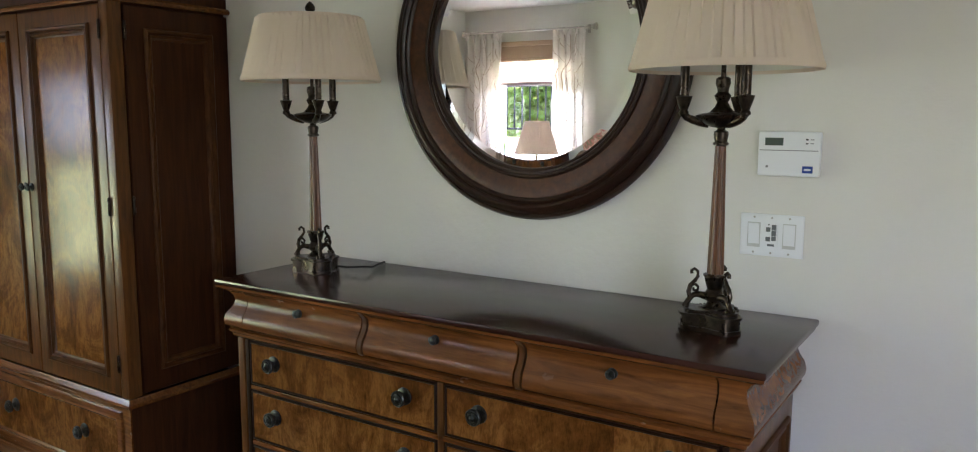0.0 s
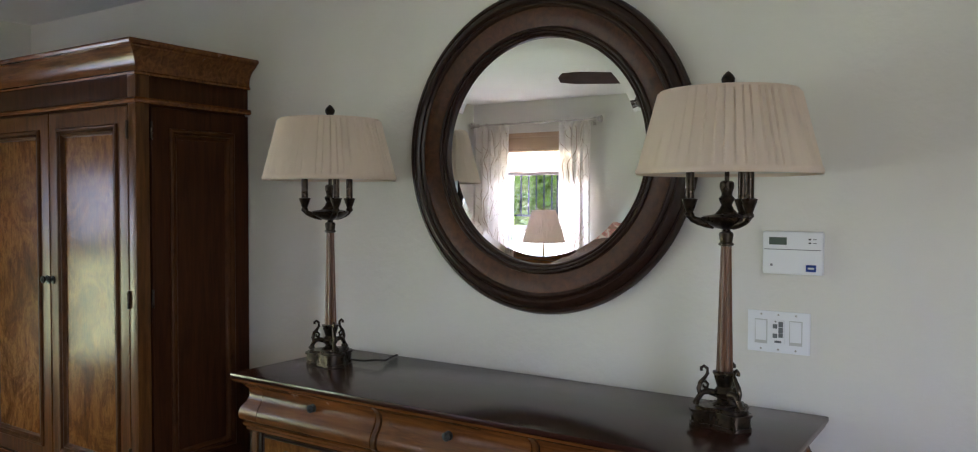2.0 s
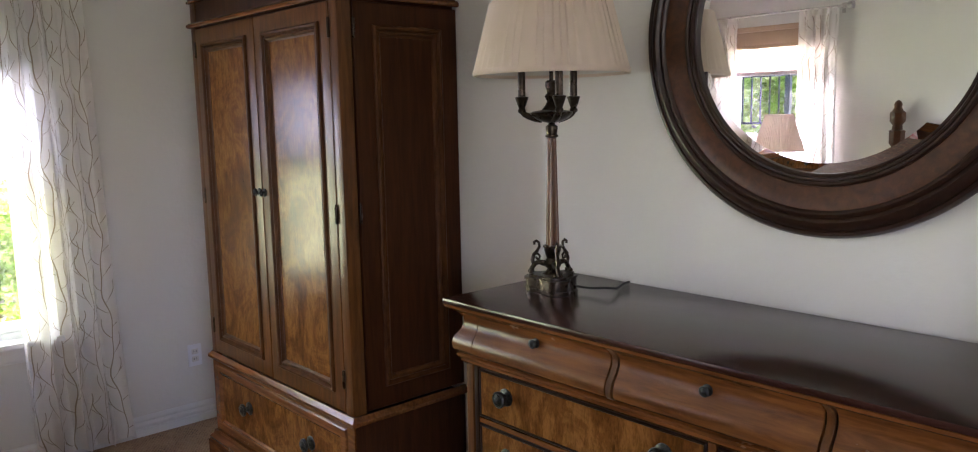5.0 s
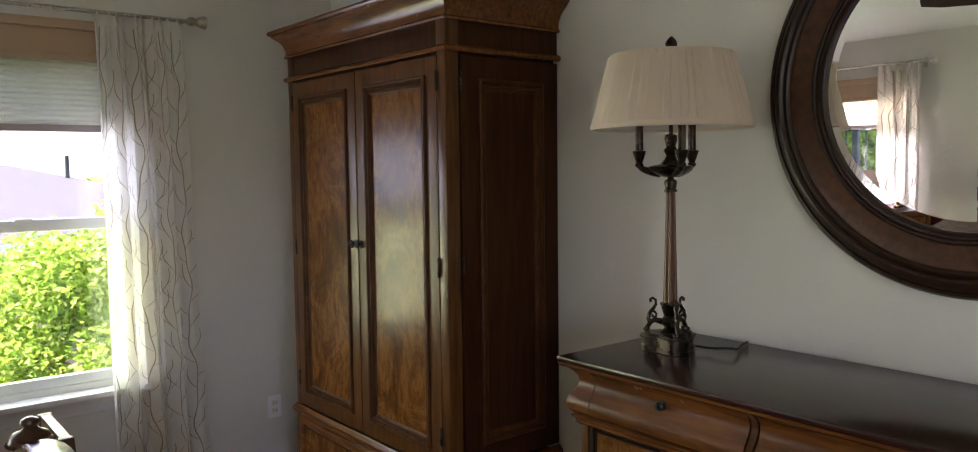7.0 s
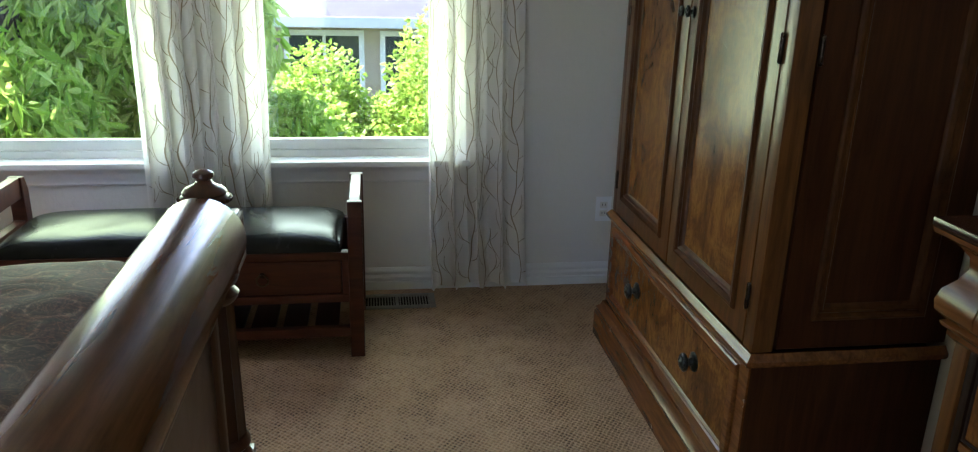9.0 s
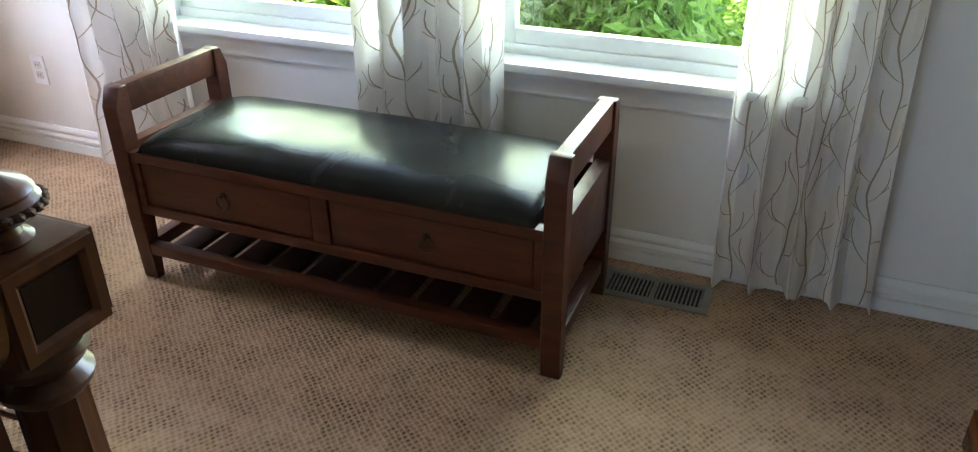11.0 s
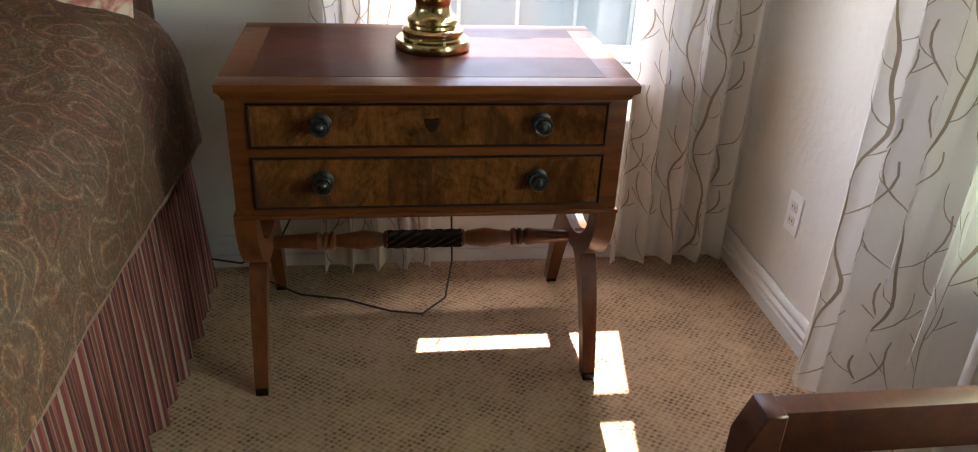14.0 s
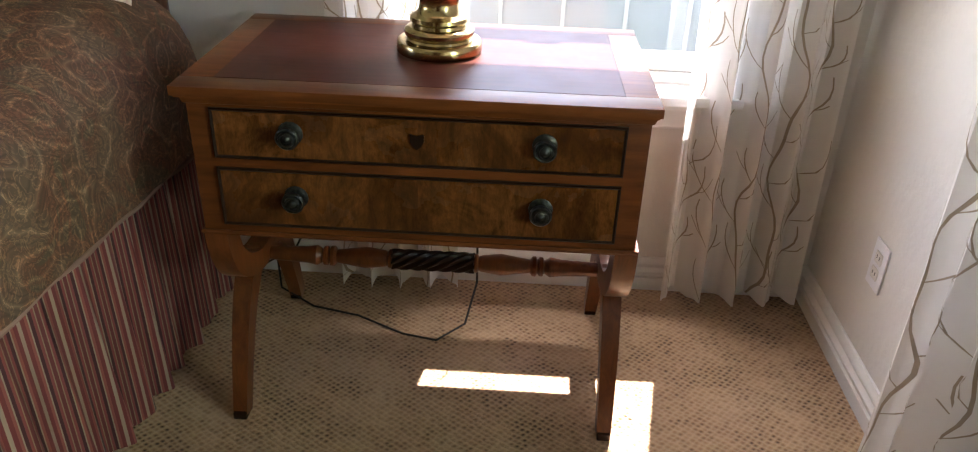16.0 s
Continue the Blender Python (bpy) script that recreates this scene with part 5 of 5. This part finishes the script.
# ---- bed ----
def bed():
    b = thing("bed", (-1.95, -0.55, 0), "dark wood bed with a scrolled footboard, carved posts and paisley bedspread", "bed")
    HW = 0.83
    fy = 1.19
    # footboard with a rolled top
    part("footboard_panel", boxed(-HW + 0.05, HW - 0.05, fy - 0.012, fy + 0.016, 0.16, 0.80, 0.003), BED_POST, b)
    for x0, x1 in ((-0.74, -0.03), (0.03, 0.74)):
        m = Matrix.Translation((0, fy + 0.016, 0)) @ Euler((0, 0, radians(180))).to_matrix().to_4x4()
        part("raised_frame", loops(bmesh.new(), x0, x1, 0.24, 0.72, [(0, 0.004), (0, -0.010), (0.008, -0.014), (0.02, -0.012), (0.03, -0.004), (0.035, 0.002)], m), BED_POST, b)
    part("bottom_rail", boxed(-HW + 0.05, HW - 0.05, fy - 0.02, fy + 0.028, 0.10, 0.20, 0.006), BED, b)
    cyl = [(fy + 0.005 + 0.088 * math.cos(a), 0.866 + 0.088 * math.sin(a)) for a in [radians(-85 + 320 * i / 28) for i in range(29)]]
    cyl += [(fy - 0.012, 0.77), (fy + 0.016, 0.77)]
    r = part("rolled_top", prism(bmesh.new(), cyl, 2 * HW - 0.12, Matrix.Translation((-HW + 0.06, 0, 0)) @ ALONG_X), BED, b, "glossy rolled top rail")
    for f in r.data.polygons:
        f.use_smooth = len(f.vertices) == 4
    part("under_bead", tube(bmesh.new(), [(-HW + 0.06, fy + 0.028, 0.775), (HW - 0.06, fy + 0.028, 0.775)], 0.014, 10), BED, b)
    for s in (-1, 1):
        x = s * (HW + 0.018)
        post = bmesh.new()

        def flute(u, v):
            rr = (0.046 - 0.006 * v) * (1 - 0.10 * abs(math.sin(8 * math.pi * u)) ** 0.5)
            return Vector((x + rr * math.cos(2 * math.pi * u), fy + 0.002 + rr * math.sin(2 * math.pi * u), 0.36 + 0.34 * v))
        sheet(post, flute, 64, 4)
        p = part("post", post, BED_POST, b, "fluted round post")
        m = Matrix.Translation((x, fy + 0.002, 0))
        part("post_foot", boxed(x - 0.055, x + 0.055, fy - 0.053, fy + 0.057, 0.001, 0.30, 0.006), BED_POST, p)
        part("post_ring", lathe(bmesh.new(), [(0.050, 0.30), (0.056, 0.306), (0.050, 0.318), (0.044, 0.326), (0.054, 0.338), (0.054, 0.350), (0.046, 0.362)], 24, m), BED_POST, p)
        part("post_ring", lathe(bmesh.new(), [(0.041, 0.695), (0.050, 0.705), (0.054, 0.716), (0.046, 0.724), (0.040, 0.730), (0.050, 0.740), (0.056, 0.752), (0.052, 0.762)], 24, m), BED_POST, p)
        blk = part("post_block", boxed(x - 0.060, x + 0.060, fy - 0.058, fy + 0.062, 0.775, 0.890, 0.007), BED_POST, p)
        if s < 0:
            mm = Matrix.Translation((x - 0.060, fy + 0.002, 0)) @ Euler((0, 0, radians(-90))).to_matrix().to_4x4()
            part("block_panel", loops(bmesh.new(), -0.055, 0.055, 0.780, 0.885, [(0.0, 0.0), (0.0, -0.006), (0.012, -0.006), (0.018, -0.001)], mm), BED_POST, blk)
        mm = Matrix.Translation((x, fy + 0.062, 0)) @ Euler((0, 0, radians(180))).to_matrix().to_4x4()
        part("block_panel", loops(bmesh.new(), -0.055, 0.055, 0.780, 0.885, [(0.0, 0.0), (0.0, -0.006), (0.012, -0.006), (0.018, -0.001)], mm), BED_POST, blk)
        part("panel_field", boxed(x - 0.036, x + 0.036, fy + 0.062, fy + 0.0635, 0.799, 0.866), EDGE, blk, "dark recessed panel")
        fin = part("finial", lathe(bmesh.new(), [(0.030, 0.884), (0.034, 0.892), (0.024, 0.898), (0.022, 0.906), (0.040, 0.916), (0.050, 0.924), (0.050, 0.934), (0.044, 0.940), (0.046, 0.944), (0.040, 0.952), (0.020, 0.962), (0.014, 0.970), (0.022, 0.978), (0.020, 0.986), (0.008, 0.992)], 28, m), BED_POST, p, "turned finial with a beaded rim")
        bm = bmesh.new()
        for k in range(26):
            a = 2 * math.pi * k / 26
            bmesh.ops.create_icosphere(bm, subdivisions=1, radius=0.0062, matrix=Matrix.Translation((x + 0.051 * math.cos(a), fy + 0.002 + 0.051 * math.sin(a), 0.929)))
        part("bead_row", bm, BED_POST, p)
    # headboard
    hy = -1.165
    part("headboard_panel", boxed(-HW + 0.04, HW - 0.04, hy - 0.015, hy + 0.015, 0.3, 1.02, 0.004), BED_POST, b)
    arch = [(-HW + 0.04 + (2 * HW - 0.08) * i / 24, 1.02 + 0.06 * math.sin(math.pi * i / 24)) for i in range(25)] + [(HW - 0.04, 1.00), (-HW + 0.04, 1.00)]
    part("headboard_crest", prism(bmesh.new(), arch, 0.05, Matrix.Translation((0, hy + 0.025, 0)) @ TO_FRONT), BED, b)
    for s in (-1, 1):
        x = s * (HW - 0.035)
        m = Matrix.Translation((x, hy, 0))

        def reed(u, v):
            rr = 0.046 * (1 + 0.07 * abs(math.sin(9 * math.pi * u)))
            return Vector((x + rr * math.cos(2 * math.pi * u), hy + rr * math.sin(2 * math.pi * u), 0.25 + 1.0 * v))
        p = part("head_post", sheet(bmesh.new(), reed, 72, 4), BED_POST, b, "reeded headboard post")
        part("post_foot", boxed(x - 0.05, x + 0.05, hy - 0.05, hy + 0.05, 0.001, 0.27, 0.005), BED_POST, p)
        part("post_cap", lathe(bmesh.new(), [(0.048, 1.245), (0.056, 1.26), (0.046, 1.28), (0.038, 1.30), (0.056, 1.32), (0.056, 1.40), (0.060, 1.41), (0.040, 1.42), (0.034, 1.45), (0.056, 1.48), (0.056, 1.54), (0.036, 1.56), (0.026, 1.58), (0.030, 1.60), (0.020, 1.62), (0.004, 1.63)], 8, m), BED_POST, p)
    part("mattress", boxed(-HW + 0.03, HW - 0.03, -1.10, 1.15, 0.30, 0.66, 0.05), CURTAIN, b)
    for s in (-1, 1):
        part("side_rail", boxed(s * (HW - 0.045), s * (HW - 0.02), -1.12, 1.15, 0.24, 0.42, 0.004), BED, b)

    def hem_rise(y):
        return 0.055 * min(1.0, max(0.0, (y + 1.12) / 0.9))

    # spread: a loft from one hem over the top to the other
    def spread(u, v):
        y = -1.12 + 2.27 * v
        s = 2 * u - 1
        a = abs(s)
        puff = 0.13 * math.exp(-((v - 0.10) / 0.16) ** 2)
        if a < 0.66:
            x = s / 0.66 * 0.74
            z = 0.825 - 0.035 * (a / 0.66) ** 3 + puff * (1 - 0.45 * (a / 0.66) ** 4)
        else:
            t = (a - 0.66) / 0.34
            ang = min(1, t / 0.45) * math.pi / 2
            x = 0.74 + 0.180 * math.sin(ang) + 0.028 * max(0, t - 0.45)
            z = 0.79 + 0.55 * puff * math.cos(ang) - 0.145 * (1 - math.cos(ang)) - 0.31 * max(0, t - 0.45)
            x = math.copysign(x, s)
            z += hem_rise(y) * min(1, t)
        n = noise.noise(Vector((x * 4, y * 4, z * 3)))
        n2 = noise.noise(Vector((x * 11, y * 9, 2)))
        foot = max(0, (v - 0.93) / 0.07)
        z += 0.045 * min(1, max(0, (v - 0.3) / 0.4)) * (1 if a < 0.66 else max(0, 1 - (a - 0.66) / 0.12))
        return Vector((x + 0.012 * n * (1 if a > 0.66 else 0) * (1 if s > 0 else -1), y, z + 0.016 * n + 0.006 * n2 - 0.06 * foot ** 2))
    part("bedspread", sheet(bmesh.new(), spread, 90, 90), SPREAD, b, "olive and rust paisley bedspread")

    for s in (-1, 1):
        def skirt(u, v):
            y = -1.12 + 2.25 * u
            w = math.sin(y * 62 + 1.5 * math.sin(y * 9)) + 0.5 * math.sin(y * 101 + 2)
            x = 0.880 + 0.010 * math.sin(y * 5) + (1 - v) * (0.012 * w + 0.022) + 0.004 * w
            return Vector((s * x, y, 0.008 + (0.455 + hem_rise(y)) * v + 0.006 * (1 - v) * math.sin(y * 23)))
        part("bed_skirt", sheet(bmesh.new(), skirt, 420, 8), STRIPE, b, "gathered red striped bed skirt")
        hem = [(s * 0.926, -1.12 + 2.25 * i / 60, 0.464 + hem_rise(-1.12 + 2.25 * i / 60) + 0.004 * math.sin(i)) for i in range(61)]
        part("piping", tube(bmesh.new(), hem, 0.006, 8), cloth("piping_cloth", (0.20, 0.12, 0.09), 0, 200), b, "twisted cord piping")
    return b


bed()


def pillow(x, y, turn, label, mat):
    p = thing("pillow", (x, y, 0.70), label, "pillow", "", turn)

    def fn(u, v):
        a, c = 2 * u - 1, 2 * v - 1
        return (a, c)

    def side(sgn):
        def f(u, v):
            a, c = 2 * u - 1, 2 * v - 1
            t = max(0, (1 - a ** 4) * (1 - c ** 4)) ** 0.6
            return Vector((0.31 * a * (1 - 0.05 * c * c), sgn * 0.085 * t + 0.12 * (1 - (c + 1) / 2) , 0.20 + 0.20 * c))
        return f
    bm = sheet(bmesh.new(), side(1), 16, 12)
    sheet(bm, side(-1), 16, 12)
    part("cushion", bm, mat, p)


pillow(-2.48, -1.60, 4, "floral cotton pillow leaning on the headboard", PILLOW)


# ---- ceiling fan ----
def ceiling_fan():
    f = thing("ceiling_fan", (-1.50, 0.42, 2.28), "dark ceiling fan with five wooden blades", "ceiling fan")
    part("canopy", lathe(bmesh.new(), [(0.012, 0.14), (0.03, 0.17), (0.06, 0.22), (0.065, 0.269)], 24), BRONZE, f)
    part("downrod", lathe(bmesh.new(), [(0.011, 0.06), (0.011, 0.22)], 12), BRONZE, f)
    part("motor", lathe(bmesh.new(), [(0.02, -0.06), (0.06, -0.055), (0.09, -0.03), (0.10, 0.01), (0.09, 0.05), (0.05, 0.075), (0.015, 0.085)], 28), BRONZE, f)
    for k in range(5):
        a = radians(148 + 72 * k)
        m = Euler((0, 0, a)).to_matrix().to_4x4()
        tilt = m @ Matrix.Translation((0.16, 0, 0.0)) @ Euler((radians(-15), 0, 0)).to_matrix().to_4x4()
        out = [(0.0, -0.045), (0.08, -0.06), (0.50, -0.075), (0.585, -0.055), (0.60, 0.0), (0.585, 0.055), (0.50, 0.075), (0.08, 0.06), (0.0, 0.045)]
        bl = part("blade", prism(bmesh.new(), out, 0.007, tilt), FAN_WOOD, f)
        bm = boxed(0.08, 0.22, -0.018, 0.018, -0.012, -0.002, 0.003)
        bm.transform(m)
        part("blade_iron", bm, BRONZE, bl)


ceiling_fan()


# ---- outdoors ----
tagged(part("ground", boxed(-400, 400, -400, 400, -3.4, -3.2), GRASS), "green lawn around the neighbouring houses", "lawn", "", "structure")


def leaf_cloud(rnd, blobs, count, size, droop=0.0, long=1.0):
    """Many small folded leaves scattered through and over a set of (x, y, z, radius) clumps."""
    verts, faces = [], []
    weight = [b[3] ** 2 for b in blobs]
    for _ in range(count):
        x, y, z, r = rnd.choices(blobs, weight)[0]
        d = Vector((rnd.gauss(0, 1), rnd.gauss(0, 1), rnd.gauss(0, 1))).normalized()
        p = Vector((x, y, z)) + d * r * rnd.uniform(0.45, 1.08)
        ax = Vector((rnd.gauss(0, 1), rnd.gauss(0, 1), rnd.gauss(0, 0.6) - droop)).normalized()
        sd = ax.cross(Vector((rnd.gauss(0, 1), rnd.gauss(0, 1), rnd.gauss(0, 1) + 0.8))).normalized()
        s = size * rnd.uniform(0.6, 1.3)
        ln, wd = s * long, s * 0.36
        up = ax.cross(sd) * wd * 0.5
        i = len(verts)
        verts += [p, p + ax * ln * 0.5 + sd * wd + up, p + ax * ln, p + ax * ln * 0.5 - sd * wd + up]
        faces += [(i, i + 1, i + 2), (i, i + 2, i + 3)]
    me = bpy.data.meshes.new("crown")
    me.from_pydata([tuple(v) for v in verts], [], faces)
    return me


def tree(at, height, spread, count, size, seed, label, mat=None, droop=0.0, long=1.0, flat=1.0, clumps=26):
    rnd = random.Random(seed)
    t = thing("tree", at, label, "tree", "garden trees")
    trunk = [(0.05 * math.sin(i), 0.05 * math.cos(i * 1.3), height * 0.72 * i / 8) for i in range(9)]
    part("trunk", tube(bmesh.new(), trunk, [0.13 - 0.011 * i for i in range(9)], 10), BARK, t)
    blobs = []
    for k in range(clumps):
        a, h = rnd.uniform(0, 6.283), rnd.random()
        rr = spread * math.sqrt(rnd.random()) * (1 - 0.55 * max(0, h - 0.3)) * 0.8
        blobs.append((rr * math.cos(a), rr * math.sin(a), height * (0.30 + 0.62 * h * flat), spread * rnd.uniform(0.18, 0.34)))
    for k in range(9):
        x, y, z, r = blobs[k]
        z0 = min(z * 0.7, height * 0.5)
        part("limb", tube(bmesh.new(), [(0, 0, z0), (x * 0.4, y * 0.4, z0 + (z - z0) * 0.6), (x * 0.9, y * 0.9, z)], [0.06, 0.04, 0.015], 7), BARK, t)
    me = leaf_cloud(rnd, blobs, count, size, droop, long)
    me.materials.append(mat or LEAF)
    c = new("crown", me)
    c.parent = t
    tagged(c, kind="stuff")
    return t


tree((-9.6, 2.95, -3.2), 4.8, 2.0, 42000, 0.085, 21, "bright green leafy garden tree in sunlight")
tree((-10.6, 0.75, -3.2), 3.6, 1.5, 26000, 0.08, 22, "bright green rounded garden tree")
tree((-8.3, -1.9, -3.2), 7.2, 2.2, 60000, 0.085, 23, "tall green tree with long drooping leaves", None, 1.2, 2.3)
tree((-11.5, 1.75, -3.2), 3.3, 0.8, 5000, 0.11, 24, "reddish-brown ornamental garden shrub", LEAF_RED)
tree((-13.5, 4.6, -3.2), 3.2, 1.6, 15000, 0.10, 25, "bright green garden tree")
tree((-30.0, 9.0, -3.2), 6.2, 3.0, 6000, 0.35, 26, "distant green tree behind the roof")
tree((-8.6, -0.5, -3.2), 3.5, 1.7, 40000, 0.075, 31, "leafy green tree below the window", None, 0.9, 2.2)
tree((-7.6, 1.9, -3.2), 2.7, 1.3, 30000, 0.07, 32, "leafy green shrub below the window")
tree((-12.0, -3.6, -3.2), 5.6, 2.4, 11000, 0.2, 27, "tall green tree in the garden")
tree((-6.4, -7.6, -3.2), 6.6, 2.5, 20000, 0.15, 28, "green tree beyond the grey fence")
tree((-3.6, -8.2, -3.2), 5.6, 2.2, 10000, 0.17, 29, "green tree beyond the grey fence")


def house():
    h = thing("neighbour_house", (-22, 1.0, -3.2), "beige stucco house with a brown shingle hip roof", "house")
    X, Y, E = 5.0, 7.0, 3.45
    part("wall", boxed(-X, X, -Y, Y, 0, E), STUCCO, h)
    e = 0.55
    lo = [(-X - e, -Y - e), (X + e, -Y - e), (X + e, Y + e), (-X - e, Y + e)]
    bm = bmesh.new()
    base = [bm.verts.new((x, y, E + 0.12)) for x, y in lo]
    r0, r1 = bm.verts.new((0, -2.4, E + 1.55)), bm.verts.new((0, 2.4, E + 1.55))
    bm.faces.new((base[0], base[1], r0))
    bm.faces.new((base[1], base[2], r1, r0))
    bm.faces.new((base[2], base[3], r1))
    bm.faces.new((base[3], base[0], r0, r1))
    roof = part("roof", bm, ROOF, h)
    part("fascia", moulding(bmesh.new(), lo, [(0, E - 0.06), (0.02, E - 0.06), (0.05, E + 0.10), (0.05, E + 0.13), (0, E + 0.13)], True), FASCIA, h)
    part("soffit", boxed(-X - e, X + e, -Y - e, Y + e, E - 0.04, E + 0.0), FASCIA, h)
    for y in (-1.2, 0.0, 1.2):
        part("roof_vent", boxed(0.25, 0.65, y - 0.22, y + 0.22, E + 1.36, E + 1.50, 0.03), ROOF, roof)
    part("vent_pipe", lathe(bmesh.new(), [(0.05, E + 0.9), (0.05, E + 1.75)], 10, Matrix.Translation((1.2, 3.4, 0))), IRON, roof)
    for y in (-4.6, -0.9, 0.9, 4.4):
        fr = bmesh.new()
        loops(fr, y - 0.75, y + 0.75, 1.85, 3.3, [(0, 0.0), (0, -0.06), (0.10, -0.06), (0.10, 0.03)], Matrix.Translation((X, 0, 0)) @ Euler((0, 0, radians(90))).to_matrix().to_4x4())
        w = part("window", fr, FASCIA, h)
        part("pane", boxed(X - 0.02, X + 0.02, y - 0.66, y + 0.66, 1.94, 3.21), DARKGLASS, w)
        part("mullion", boxed(X, X + 0.05, y - 0.03, y + 0.03, 1.95, 3.2), FASCIA, w)
    for y in (-2.6, 2.9):
        part("downpipe", boxed(X, X + 0.08, y - 0.05, y + 0.05, 0, E - 0.06), FASCIA, h)


house()


def garden_fence():
    f = thing("garden_fence", (-3.5, -5.0, -3.2), "tall grey board fence with white battens outside the south window", "fence")
    for i in range(20):
        x = -4.8 + i * 0.4
        part("board", boxed(x, x + 0.385, -0.02, 0.02, 0, 3.55, 0.006), FENCE, f)
        part("batten", boxed(x + 0.380, x + 0.405, 0.021, 0.035, 0, 3.55), FASCIA, f)
    part("rail", boxed(-4.8, 3.2, -0.06, -0.021, 3.3, 3.42), FENCE, f)
    part("cap", boxed(-4.85, 3.25, -0.07, 0.07, 3.55, 3.60, 0.01), FASCIA, f)


garden_fence()


def iron_railing():
    f = thing("iron_railing", (-5.6, -5.6, -3.2), "black iron railing on posts in front of the trees", "railing")
    for z in (4.60, 5.22):
        part("rail", boxed(-2.2, 2.2, -0.02, 0.02, z - 0.015, z + 0.015), IRON, f)
    for x in (-2.2, 0.0, 2.2):
        part("post", boxed(x - 0.035, x + 0.035, -0.035, 0.035, 0, 5.3, 0.006), IRON, f)
    for i in range(33):
        x = -2.08 + i * 0.13
        part("baluster", boxed(x - 0.009, x + 0.009, -0.009, 0.009, 4.6, 5.22), IRON, f)


iron_railing()
